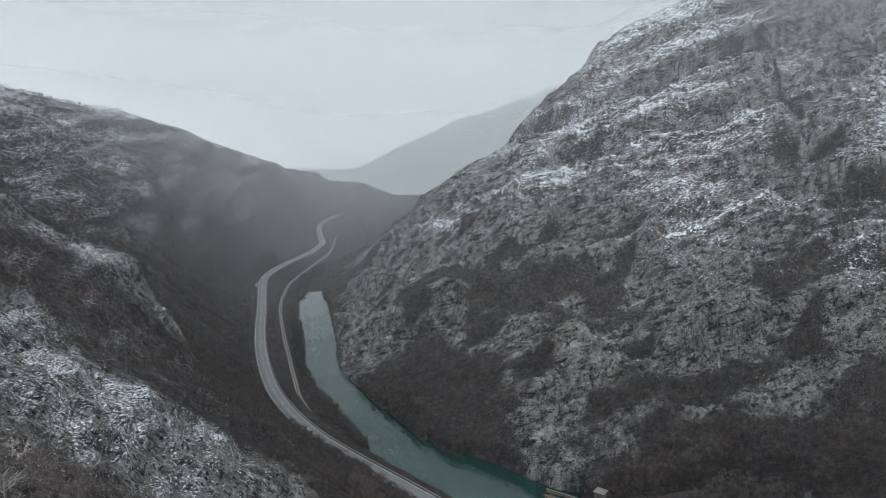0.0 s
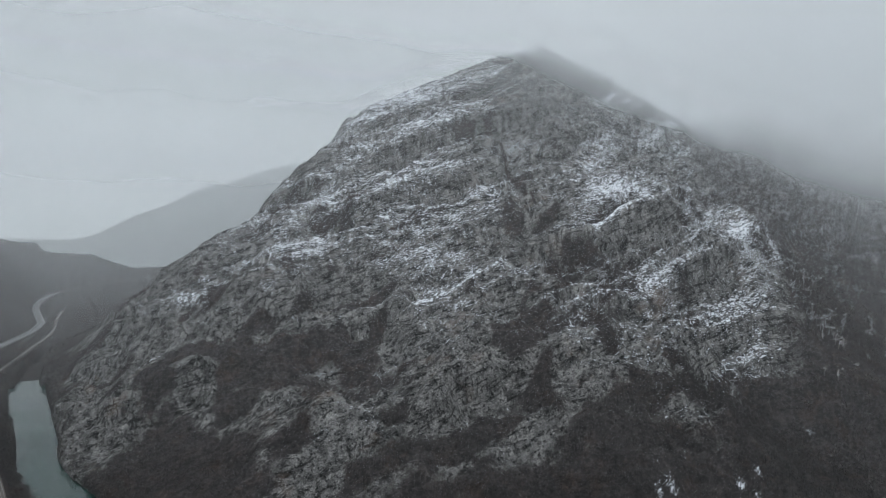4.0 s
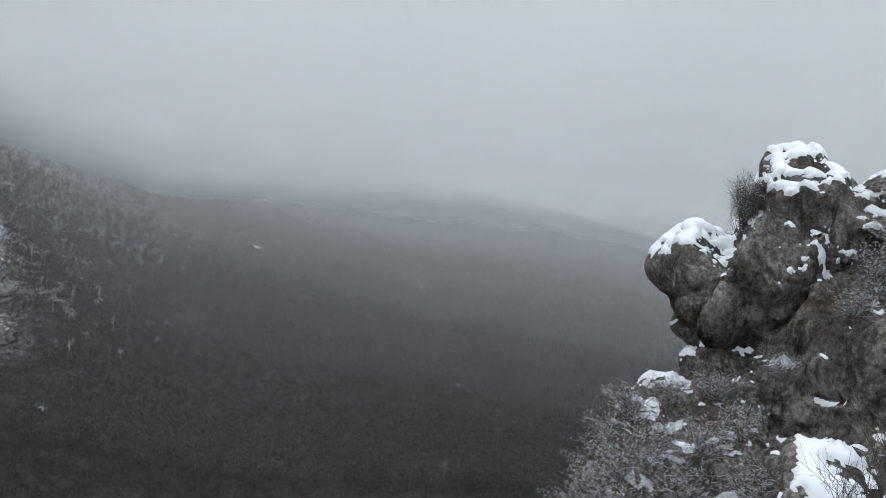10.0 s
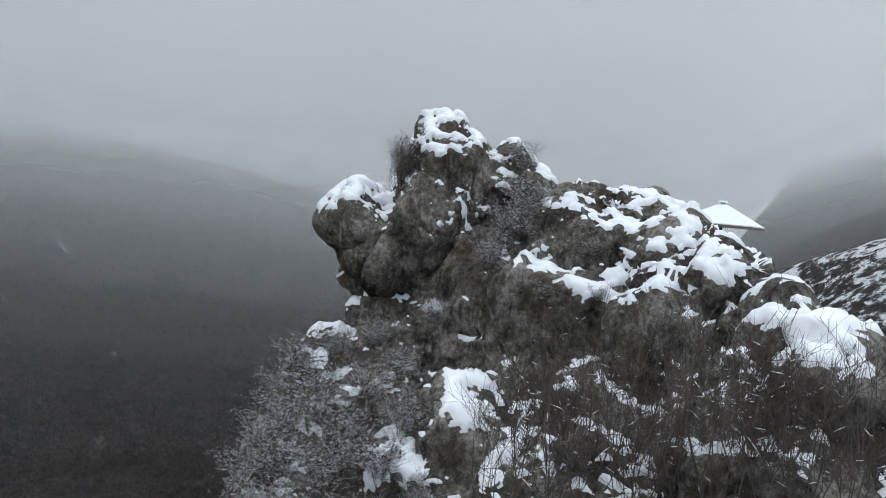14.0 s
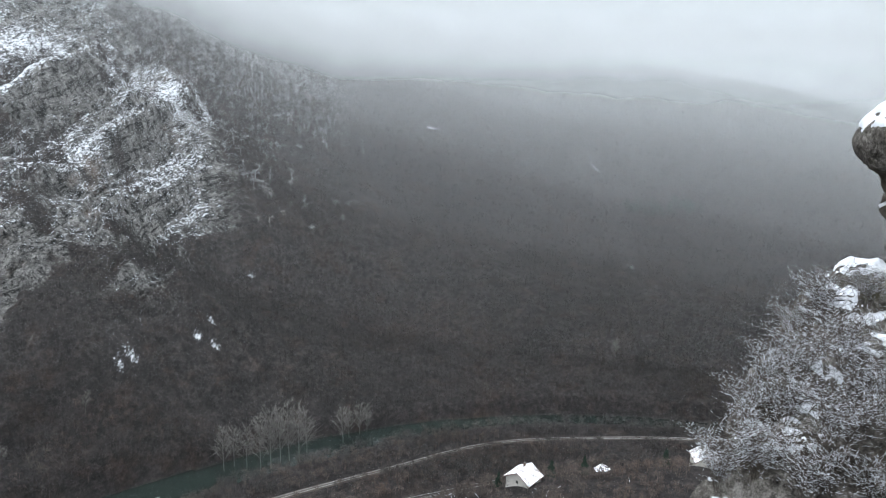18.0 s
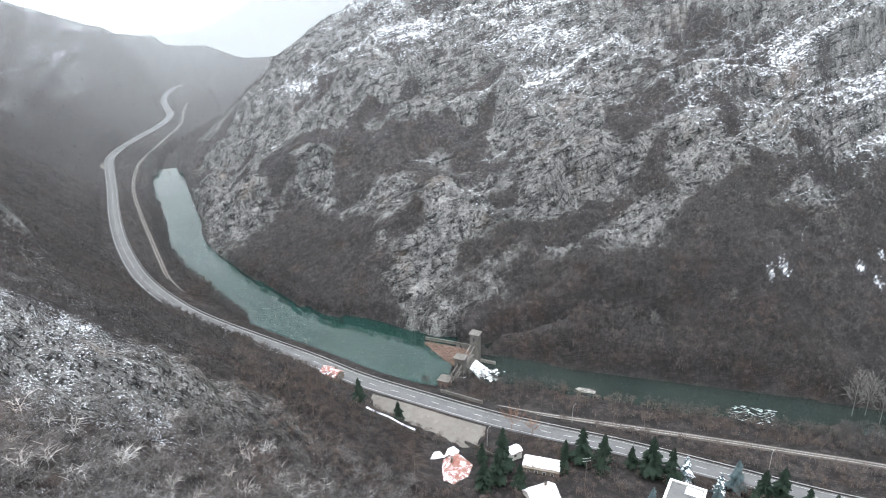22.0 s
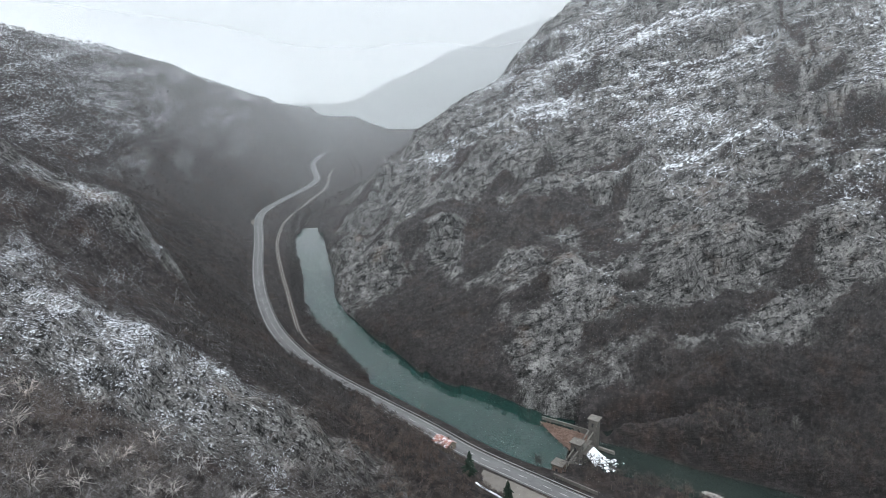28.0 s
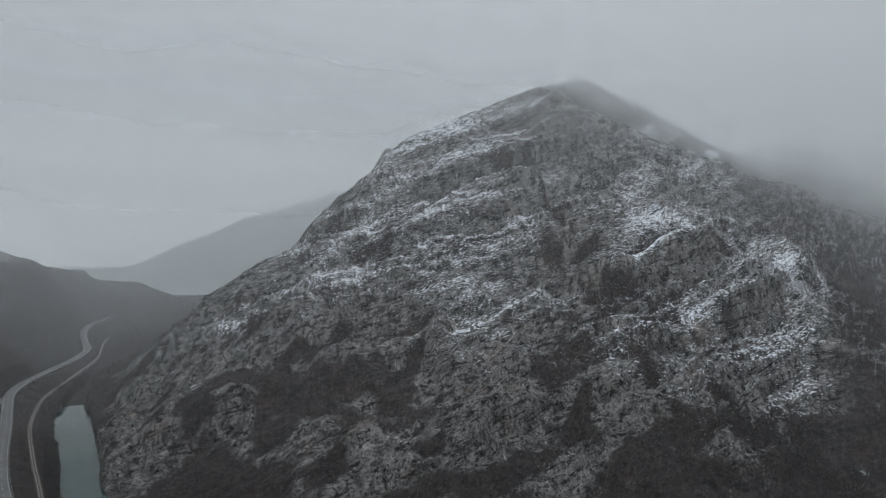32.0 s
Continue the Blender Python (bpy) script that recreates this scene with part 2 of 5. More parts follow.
FAR_MOUNTAIN = [(-273, 2284, 19.8), (-166, 2344, 89.4), (24, 2400, 180.4), (214, 2390, 245.7), (381, 2370, 303.4), (-87, 1898, 3.1), (144, 1894, 84.3), (621, 2318, 330), (1014, 2175, 420), (1671, 1992, 430), (288, 3287, 150), (2771, 1600, 420), (3400, 0, 300), (1642, 4511, 100), (4157, 2400, 200), (4511, -1642, 60), (1500, -2598, 250), (0, -3000, 300), (-3000, 0, 350), (-2298, -1928, 350), (-2165, 1250, 300)]
RIVER = [(-160, 1250), (-130, 1100), (-121, 974), (-140, 850), (-140, 740), (-126, 655), (-102, 557), (-88, 490), (-62, 433), (-34, 384), (-13, 347), (17, 327), (45, 300), (83, 285), (125, 261), (188, 230), (247, 200), (300, 160), (345, 110), (380, 50), (420, -40), (520, -150), (800, -330), (1500, -700)]
RIVER_HALF = [3, 3, 3, 4, 7, 12, 11, 10, 11, 13, 18, 22, 24, 15, 14, 14, 12, 11, 10, 10, 12, 12, 15, 20]
ROAD = [(100, 1640), (0, 1530), (-78, 1442), (-145, 1350), (-193, 1261), (-206, 1187), (-203, 1110), (-186, 1028), (-173, 970), (-175, 909), (-187, 847), (-196, 793), (-198, 751), (-191, 711), (-171, 632), (-154, 561), (-138, 503), (-122, 456), (-105, 416), (-83, 379), (-58, 348), (-8, 299), (15, 275), (40, 254), (72, 229), (111, 204), (139, 184), (166, 164), (194, 145), (240, 110), (290, 60), (340, -20), (420, -120), (560, -260)]
RAIL = [(-165, 1080), (-162, 1012), (-153, 923), (-160, 820), (-166, 740), (-164, 700), (-154, 634), (-133, 556), (-116, 500), (-102, 454), (-88, 413), (-65, 374), (-32, 337), (-2, 306), (21, 283), (46, 262), (80, 240), (115, 222), (143, 208), (176, 191), (211, 172), (254, 143), (307, 104), (350, 40), (400, -50), (510, -160)]


def smooth_line(points, step=4.0):
    """A Catmull-Rom line through the points, at even steps."""
    p = np.array(points, float)
    p = np.vstack([2 * p[0] - p[1], p, 2 * p[-1] - p[-2]])
    out = []
    for i in range(1, len(p) - 2):
        n = max(2, int(np.linalg.norm(p[i + 1] - p[i]) / step))
        t = np.linspace(0, 1, n, endpoint=False)[:, None]
        out.append(0.5 * (2 * p[i] + (p[i + 1] - p[i - 1]) * t + (2 * p[i - 1] - 5 * p[i] + 4 * p[i + 1] - p[i + 2]) * t**2 + (3 * p[i] - p[i - 1] - 3 * p[i + 1] + p[i + 2]) * t**3))
    return np.vstack(out + [p[-2:-1]])


def nearest(line, x, y):
    """Distance from each (x, y) to a line of points, and the number of the nearest point."""
    d, k = np.full(x.shape, 1e9), np.zeros(x.shape, int)
    for i in range(0, len(line), 64):
        q = (x[:, None] - line[None, i : i + 64, 0]) ** 2 + (y[:, None] - line[None, i : i + 64, 1]) ** 2
        j = q.argmin(1)
        v = q[np.arange(len(x)), j]
        m = v < d
        d[m], k[m] = v[m], j[m] + i
    return np.sqrt(d), k


def hash3(i, j, k):
    h = (i * 374761393 + j * 668265263 + k * 2147483647) & 0xFFFFFFFF
    h = ((h ^ (h >> 13)) * 1274126177) & 0xFFFFFFFF
    return ((h ^ (h >> 16)) & 0xFFFF) / 65535.0 * 2 - 1


def noise3(x, y, z):
    """Smooth value noise, -1 to 1."""
    i, j, k = np.floor(x).astype(np.int64), np.floor(y).astype(np.int64), np.floor(z).astype(np.int64)
    u, v, w = x - i, y - j, z - k
    u, v, w = u * u * (3 - 2 * u), v * v * (3 - 2 * v), w * w * (3 - 2 * w)
    r = 0
    for a in (0, 1):
        for b in (0, 1):
            for c in (0, 1):
                r = r + hash3(i + a, j + b, k + c) * (u if a else 1 - u) * (v if b else 1 - v) * (w if c else 1 - w)
    return r


def fbm(x, y, z, scale, octaves=4, ridged=False):
    r, a, t = 0.0, 1.0, 0.0
    for o in range(octaves):
        n = noise3(x / scale + 17.3 * o, y / scale + 5.1 * o, z / scale + 9.7 * o)
        r = r + a * ((1 - 2 * np.abs(n)) if ridged else n)
        t += a
        a, scale = a * 0.5, scale * 0.47
    return r / t


SPOTS = np.array(MOUNTAIN_CREST + MOUNTAIN_SHOULDER + MOUNTAIN_BACK + MOUNTAIN_FACE + MOUNTAIN_FOOT + WOODED_SLOPE + WOODED_CREST + FAR_CRAG + LEFT_HILL_CREST + LEFT_HILL_BACK + LEFT_SPUR + NEAR_SLOPE + GULLY + VILLAGE_BANK + VIEWPOINT + FAR_PLAIN + FAR_MOUNTAIN)
river_line, road_line, rail_line = smooth_line(RIVER), smooth_line(ROAD), smooth_line(RAIL)
river_half = np.interp(nearest(np.array(RIVER, float), river_line[:, 0], river_line[:, 1])[1], range(len(RIVER)), RIVER_HALF)
crest_line = smooth_line(sorted((x, y) for x, y, z in MOUNTAIN_CREST), 12.0)
CANAL = [(84, 308), (95, 309), (108, 303), (123, 299), (148, 291), (172, 279)]
canal_line = smooth_line(CANAL)
bank_spots = [(x, y, 8.0) for x, y in road_line[::12]] + [(x, y, 5.0) for x, y in rail_line[::14]]
SPOTS = np.vstack([SPOTS, bank_spots])
_d = np.linalg.norm(SPOTS[:, None, :2] - SPOTS[None, :, :2], axis=2)
_n = len(SPOTS)
_A = np.zeros((_n + 3, _n + 3))
_A[:_n, :_n] = -_d + np.eye(_n) * 2.0 * 0 - np.eye(_n) * -4.0
_A[:_n, _n:] = np.hstack([np.ones((_n, 1)), SPOTS[:, :2] / 1000])
_A[_n:, :_n] = _A[:_n, _n:].T
_W = np.linalg.solve(_A, np.concatenate([SPOTS[:, 2], np.zeros(3)]))


def base_z(x, y):
    out = np.empty_like(x)
    for i in range(0, len(x), 40000):
        a, b = x[i : i + 40000], y[i : i + 40000]
        d = np.sqrt((a[:, None] - SPOTS[None, :, 0]) ** 2 + (b[:, None] - SPOTS[None, :, 1]) ** 2)
        out[i : i + 40000] = -d @ _W[:_n] + _W[_n] + _W[_n + 1] * a / 1000 + _W[_n + 2] * b / 1000
    return out


def inside(poly, x, y, soft):
    """About 1 inside the outline, 0 outside, over a soft border."""
    c, p = np.zeros(x.shape, bool), np.array(poly, float)
    for (xa, ya), (xb, yb) in zip(p, np.roll(p, -1, 0)):
        c ^= ((ya > y) != (yb > y)) & (x < (xb - xa) * (y - ya) / (yb - ya + 1e-9) + xa)
    d = np.full(x.shape, 1e9)
    for (xa, ya), (xb, yb) in zip(p, np.roll(p, -1, 0)):
        t = np.clip(((x - xa) * (xb - xa) + (y - ya) * (yb - ya)) / ((xb - xa) ** 2 + (yb - ya) ** 2), 0, 1)
        d = np.minimum(d, np.hypot(x - xa - t * (xb - xa), y - ya - t * (yb - ya)))
    return np.clip(0.5 + np.where(c, d, -d) / soft, 0, 1)


def step(a, b, v):
    t = np.clip((v - a) / (b - a), 0, 1)
    return t * t * (3 - 2 * t)


CLIFF_OUTLINE = [(-125, 720), (-92, 560), (-75, 490), (-20, 478), (30, 430), (45, 340), (97, 331), (143, 303), (200, 275), (277, 288), (388, 346), (464, 455), (480, 560), (545, 640), (372, 760), (-36, 780)]
SPUR_OUTLINE = [(-230, 310), (-140, 325), (-112, 325), (-112, 295), (-150, 280), (-240, 270)]
FORECOURT = [(20, 262), (33, 252), (50, 238), (63, 228), (58, 215), (50, 214), (42, 224), (28, 238), (16, 252)]
NEAR_OUTLINE = [(-188, 220), (-136, 212), (-117, 205), (-89, 197), (-68, 195), (-51, 187), (-36, 184), (-16, 206), (-12, 177), (-27, 162), (-45, 148), (-65, 135), (-87, 127), (-118, 128)]
WEST_BANK = [(-2500, 30), (60, 30), (30, 235), (-58, 340), (-122, 450), (-200, 751), (-210, 1187), (-150, 1500), (-2500, 2000)]


FOOT_SCRUB = [(-42, 477), (-14, 507), (4, 481), (32, 419), (24, 385), (10, 354), (-26, 422)]
GULLY_SCRUB = [(50, 468), (25, 524), (76, 488), (83, 409)]
EAST_SCRUB = [(63, 313), (95, 324), (116, 346), (127, 319), (179, 302), (240, 290), (164, 255), (112, 285)]
RIVER_CLIFF = [(-110, 610), (-80, 500), (-64, 455), (-44, 462), (-28, 500), (-40, 560), (-75, 620)]
FOOT_WALL = [(30, 377), (72, 354), (113, 343), (92, 326), (66, 317), (45, 327)]
# snowy ledges on the face, each with its breadth
LEDGES = [
    ([(127, 496), (149, 491), (170, 487), (205, 482), (245, 475)], 2.6),
    ([(299, 466), (326, 464), (353, 466)], 2.6),
    ([(304, 431), (331, 432), (362, 430)], 2.2),
    ([(87, 535), (109, 537), (131, 527)], 4.0),
    ([(120, 448), (131, 445)], 2.0),
    ([(233, 443), (257, 419)], 2.4),
    ([(371, 502), (436, 519)], 2.4),
    ([(-36, 588), (-12, 580), (12, 565)], 2.0),
    ([(461, 455), (444, 421)], 3.0),
]
DARK_BANDS = [([(282, 613), (283, 584), (280, 532)], 2.2), ([(231, 508), (263, 511), (296, 522)], 4.5)]
# open ground on the far valley side: clearings and tracks
CLEARINGS = [([(798, 72), (814, 31)], 9.0), ([(914, 57), (1000, 4)], 7.0), ([(839, 587), (918, 569)], 5.0), ([(863, 431), (882, 369), (883, 285)], 4.0), ([(1004, 237), (953, 211)], 7.0), ([(1921, -98), (1735, -241)], 9.0)]


def stroke(points, wide, x, y):
    """1 along a line of points, falling to 0 beside it."""
    out = np.zeros(x.shape)
    p = np.array(points, float)
    k = np.flatnonzero((x > p[:, 0].min() - 3 * wide) & (x < p[:, 0].max() + 3 * wide) & (y > p[:, 1].min() - 3 * wide) & (y < p[:, 1].max() + 3 * wide))
    if len(k):
        d = np.full(len(k), 1e9)
        for (xa, ya), (xb, yb) in zip(p, p[1:]):
            t = np.clip(((x[k] - xa) * (xb - xa) + (y[k] - ya) * (yb - ya)) / ((xb - xa) ** 2 + (yb - ya) ** 2), 0, 1)
            d = np.minimum(d, np.hypot(x[k] - xa - t * (xb - xa), y[k] - ya - t * (yb - ya)))
        out[k] = np.exp(-((d / wide) ** 2))
    return out


def land(x, y):
    """Height, rockiness and snow of the ground at each (x, y)."""
    z = base_z(x, y)
    r = np.hypot(x, y)
    ox, oy = x + 22 * fbm(x, y, x * 0, 45, 3), y + 22 * fbm(y, x, x * 0 + 3, 45, 3)
    cliff = inside(CLIFF_OUTLINE, ox, oy, 40)
    spur = np.maximum(inside(SPUR_OUTLINE, ox, oy, 30), inside(NEAR_OUTLINE, ox, oy, 30))
    rock = np.maximum(cliff, spur)
    warp = fbm(x, y, z, 60, 3)
    # the crest itself is smoother than the face
    calm = 1 - 0.7 * np.exp(-((nearest(crest_line, x, y)[0] / 45) ** 2))
    # beds that dip to the west and stand out as ledges, cut by steep cracks
    bed = 0.87 * z - 0.33 * x + 0.05 * y + 5 * warp
    patch = np.clip(0.55 + 0.9 * fbm(x, y, z * 0, 50, 2), 0, 1.2)
    for period, amount in ((36.0, 0.95), (13.0, 0.9), (5.2, 0.8)):
        h = bed / period + 0.3 * warp
        s = h - np.floor(h)
        z = z + rock * amount * (0.3 + 0.7 * cliff) * period * (step(0.35, 0.7, s) - s) * patch * calm
    z = z + rock * (0.35 + 0.65 * cliff) * calm * (9 * (fbm(x, y, z * 0.15, 60, 3, True) - 0.3) + 4.5 * (fbm(x, y, z * 0.2, 19, 3, True) - 0.3)) + rock * 1.6 * fbm(x, y, z * 0.4, 5, 2, True)
    z = z + np.clip(r - 150, 0, 400) / 400 * 9 * (fbm(x, y, x * 0, 160, 5, True) - 0.3) * (1 - cliff) + np.clip(r / 60, 0, 1) * 0.9 * fbm(x, y, x * 0, 9, 3)
    # river bed, road and railway benches
    d, k = nearest(river_line, x, y)
    w = river_half[k]
    level = np.where(x > 62, -4.0, 0.0)
    shore = step(0, 1, (d - w) / 5)
    z = np.where(d < w + 5, (level - 2.5) * (1 - shore) + np.maximum(z, level + 1.2) * shore, np.maximum(z, level + 1.0))
    for line, height, half in ((canal_line, -2.6, 2.6), (rail_line, 5.0, 3.0), (road_line, 7.7, 7.0)):
        d, k = nearest(line, x, y)
        b = 1 - step(half, half + (9 if height > 0 else 4), d)
        z = z * (1 - b) + height * b
    yard = inside(FORECOURT, x, y, 6)
    z = z * (1 - yard) + 7.7 * yard
    flatland = np.clip(1 - (nearest(road_line, x, y)[0] - 7) / 20, 0, 1)
    wooded = np.clip((x - 250) / 150, 0, 1) * (1 - rock)
    snow = 0.06 + np.clip((z - 20) / 260, 0, 0.42) * (0.35 + 0.65 * rock) + (-0.19 - 0.2 * step(-75, -40, x)) * inside(NEAR_OUTLINE, x, y, 25) - 0.22 * inside(SPUR_OUTLINE, x, y, 30) + 0.13 * inside(WEST_BANK, x, y, 30) * step(30, 90, z) * step(80, 140, r) + 0.3 * step(1900, 2600, y) + 0.16 * step(300, 600, y) * step(-120, -260, x) + 0.5 * step(150, 168, z) * step(90, 60, r) + 0.45 * fbm(x, y, z, 90, 3) * rock - 0.3 * flatland - (0.3 - 0.14 * step(90, 210, z)) * wooded - 0.3 * (1 - rock) * step(70, 25, z)
    for px, py, wide in ((215, 266, 1.9), (224, 268, 2.0), (278, 268, 1.8), (271, 259, 2.4), (264, 265, 1.8), (358, 308, 2.2), (183, 271, 1.8)):
        snow = snow + 0.95 * np.exp(-((x - px) ** 2 + (y - py) ** 2) / (3.5 * wide**2))
    # scrub and earth lie along the beds between the bare faces
    bare = step(-0.3, 0.12, fbm(x / 1.7, y / 1.7, bed, 17, 3) + 0.24 * np.clip((z - 120) / 180, -0.35, 1) + 0.1)
    bare = np.where(cliff > 0.05, bare, 1.0)
    brush = np.maximum(np.maximum(inside(FOOT_SCRUB, 0.5 * ox + 0.5 * x, 0.5 * oy + 0.5 * y, 14), inside(GULLY_SCRUB, ox, oy, 16)), inside(EAST_SCRUB, ox, oy, 16))
    wall = np.maximum(0.75 * inside(FOOT_WALL, 0.4 * ox + 0.6 * x, 0.4 * oy + 0.6 * y, 8), inside(RIVER_CLIFF, 0.4 * ox + 0.6 * x, 0.4 * oy + 0.6 * y, 10))
    for line, wide in LEDGES:
        k = stroke(line, wide, ox * 0.12 + x * 0.88, oy * 0.12 + y * 0.88)
        snow = snow + 0.33 * k
        bare = np.maximum(bare, k)
    for line, wide in DARK_BANDS:
        k = stroke(line, wide, x, y)
        snow, bare = snow - 0.6 * k, bare * (1 - k)
    for line, wide in CLEARINGS:
        snow = snow + 0.75 * stroke(line, wide, x, y)
    bare = np.maximum(bare * (1 - 0.95 * brush), wall)
    rock = np.maximum(rock, 0.9 * wall)
    snow = snow - 0.25 * brush
    return z, np.clip(rock * (0.12 + 0.88 * bare) - flatland, 0, 1), snow + 0.06 * (bare - 0.7) * cliff


def mesh_of(name, verts, faces, mat, layers=(), smooth=False):
    me = bpy.data.meshes.new(name)
    verts, faces = np.asarray(verts, np.float32), np.asarray(faces, np.int32)
    me.vertices.add(len(verts))
    me.vertices.foreach_set("co", verts.ravel())
    me.loops.add(faces.size)
    me.loops.foreach_set("vertex_index", faces.ravel())
    me.polygons.add(len(faces))
    me.polygons.foreach_set("loop_start", np.arange(0, faces.size, faces.shape[1], dtype=np.int32))
    me.update(calc_edges=True)
    for n, v in layers:
        me.attributes.new(n, "FLOAT", "POINT").data.foreach_set("value", np.asarray(v, np.float32))
    if smooth:
        me.polygons.foreach_set("use_smooth", np.ones(len(faces), bool))
    me.materials.append(mat)
    return me


def grid_faces(rows, cols, closed=False):
    a = np.arange(rows * cols).reshape(rows, cols)
    if closed:
        a = np.hstack([a, a[:, :1]])
    return np.stack([a[:-1, :-1], a[:-1, 1:], a[1:, 1:], a[1:, :-1]], -1).reshape(-1, 4)


angles = np.radians(np.concatenate([np.arange(-180, -46, 2.0), np.arange(-46, -15, 0.13), np.arange(-15, 43, 0.085), np.arange(43, 138, 0.22), np.arange(138, 180, 2.0)]))
rings = np.concatenate([np.geomspace(0.4, 60, 60, endpoint=False), np.geomspace(60, 250, 90, endpoint=False), np.linspace(250, 850, 320, endpoint=False), np.geomspace(850, 6000, 110)])
gx, gy = (rings[:, None] * np.sin(angles)[None]).ravel(), (rings[:, None] * np.cos(angles)[None]).ravel()
gz, grock, gsnow = land(gx, gy)
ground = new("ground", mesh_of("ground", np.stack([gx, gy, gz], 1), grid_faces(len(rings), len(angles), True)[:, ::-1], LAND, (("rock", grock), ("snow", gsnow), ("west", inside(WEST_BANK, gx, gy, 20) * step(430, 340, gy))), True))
tagged(ground, "limestone gorge slopes with brown scrub and thin snow", "ground", kind="structure")

# ---- water ----
def water_material(name, low, high):
    m, n, l, b = material(name, 0.04, 0.65)
    b.inputs["IOR"].default_value = 1.45
    p = world_pos(m)
    l.new(ramp(m, noise_tex(m, 0.02, 4, 0.5, p), (0.3, low), (0.7, high)), b.inputs["Base Color"])
    bump(m, noise_tex(m, 0.8, 5, 0.6, p), 0.12, 0.06)
    return m


WATER = water_material("deep_river_water", (0.004, 0.019, 0.0155), (0.006, 0.026, 0.021))
SHALLOWS = water_material("shallow_river_water", (0.01, 0.017, 0.015), (0.022, 0.03, 0.026))


def river_sheet(name, keep, level, label, mat):
    pts, half = river_line[keep], river_half[keep] + 4
    d = np.gradient(pts, axis=0)
    d /= np.linalg.norm(d, axis=1)[:, None]
    side = np.stack([-d[:, 1], d[:, 0]], 1)
    v = np.stack([np.column_stack([pts + side * half[:, None] * s, np.full(len(pts), level)]) for s in (1, 0.33, -0.33, -1)], 1).reshape(-1, 3)
    return tagged(new(name, mesh_of(name, v, grid_faces(len(pts), 4), mat, smooth=True)), label, "river", kind="structure")


river_sheet("water", (river_line[:, 0] < 66) & (river_line[:, 1] < 720), 0.0, "still green river above the weir, reflecting the grey sky", WATER)
river_sheet("water", river_line[:, 0] > 60, -4.0, "dark green river running on below the weir", SHALLOWS)

# ---- road ----
ASPHALT = painted("asphalt", (0.075, 0.075, 0.077), (0.13, 0.13, 0.13), 0.6, 0.7)
WHITE_LINE = painted("road_paint", (0.36, 0.36, 0.35), (0.5, 0.5, 0.49), 2.0)
BALLAST = painted("ballast", (0.055, 0.047, 0.042), (0.11, 0.096, 0.085), 1.5)


def ribbon(line, left, right, z, thick=0.0, a=0, b=None):
    p = line[a:b]
    d = np.gradient(p, axis=0)
    d /= np.linalg.norm(d, axis=1)[:, None]
    side = np.stack([-d[:, 1], d[:, 0]], 1)
    cols = [(left, z), (right, z)] if not thick else [(left, z - thick), (left, z), (right, z), (right, z - thick)]
    v = np.stack([np.column_stack([p + side * o, np.full(len(p), h)]) for o, h in cols], 1).reshape(-1, 3)
    return v, grid_faces(len(p), len(cols))


road = new("road", mesh_of("road", *ribbon(road_line, 4.4, -4.4, 8.0, 0.5), ASPHALT))
tagged(road, "grey asphalt two-lane road with white lines", "road", kind="structure")
for off in (3.5, -3.5):
    e = new("edge_line", mesh_of("edge_line", *ribbon(road_line, off + 0.08, off - 0.08, 8.012), WHITE_LINE))
    e.parent = road
railway = new("railway", mesh_of("railway", *ribbon(rail_line, 1.7, -1.7, 5.3, 0.6), BALLAST))
tagged(railway, "railway bed of brown ballast beside the river", "railway", kind="structure")

# ---- mist: upright sheets ringing the viewpoint, standing in for haze and low cloud ----
def mist_material(thin, cloudy):
    """A haze sheet lit by the whole sky above it, thickening into cloud with height."""
    m, n, l, b = material("mist", 1.0, 0.0)
    n.remove(b)
    p = world_pos(m)
    sep = n.new("ShaderNodeSeparateXYZ")
    l.new(p, sep.inputs[0])
    billow = noise_tex(m, 0.0045, 4, 0.5, scaled(m, p, (1, 1, 2.2)))
    high = math_node(m, "MULTIPLY_ADD", math_node(m, "SUBTRACT", billow, 0.5), 70.0, sep.outputs["Z"])
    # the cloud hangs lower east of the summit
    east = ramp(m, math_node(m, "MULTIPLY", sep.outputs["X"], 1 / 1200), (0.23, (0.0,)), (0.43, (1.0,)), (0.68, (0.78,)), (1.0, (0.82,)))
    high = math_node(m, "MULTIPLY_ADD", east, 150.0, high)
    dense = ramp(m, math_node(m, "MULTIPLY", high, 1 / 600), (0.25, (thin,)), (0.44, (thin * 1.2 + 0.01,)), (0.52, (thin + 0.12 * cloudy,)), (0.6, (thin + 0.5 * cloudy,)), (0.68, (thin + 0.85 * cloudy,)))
    dense.node.color_ramp.interpolation = "EASE"
    both, clear, mix = n.new("ShaderNodeMixShader"), n.new("ShaderNodeBsdfTransparent"), n.new("ShaderNodeMixShader")
    both.inputs[0].default_value = 0.5
    # normals set straight up, so upright sheets come out as bright as fog
    for kind, sign, slot in (("ShaderNodeBsdfDiffuse", 1.0, 1), ("ShaderNodeBsdfTranslucent", -1.0, 2)):
        scatter_node, aim_up = n.new(kind), n.new("ShaderNodeCombineXYZ")
        aim_up.inputs["Z"].default_value = sign
        scatter_node.inputs["Color"].default_value = (0.95, 0.985, 1.0, 1)
        l.new(aim_up.outputs[0], scatter_node.inputs["Normal"])
        l.new(scatter_node.outputs[0], both.inputs[slot])
    l.new(math_node(m, "MULTIPLY", dense, attribute(m, "lift")), mix.inputs[0])
    l.new(clear.outputs[0], mix.inputs[1])
    l.new(both.outputs[0], mix.inputs[2])
    l.new(mix.outputs[0], n["Material Output"].inputs["Surface"])
    return m


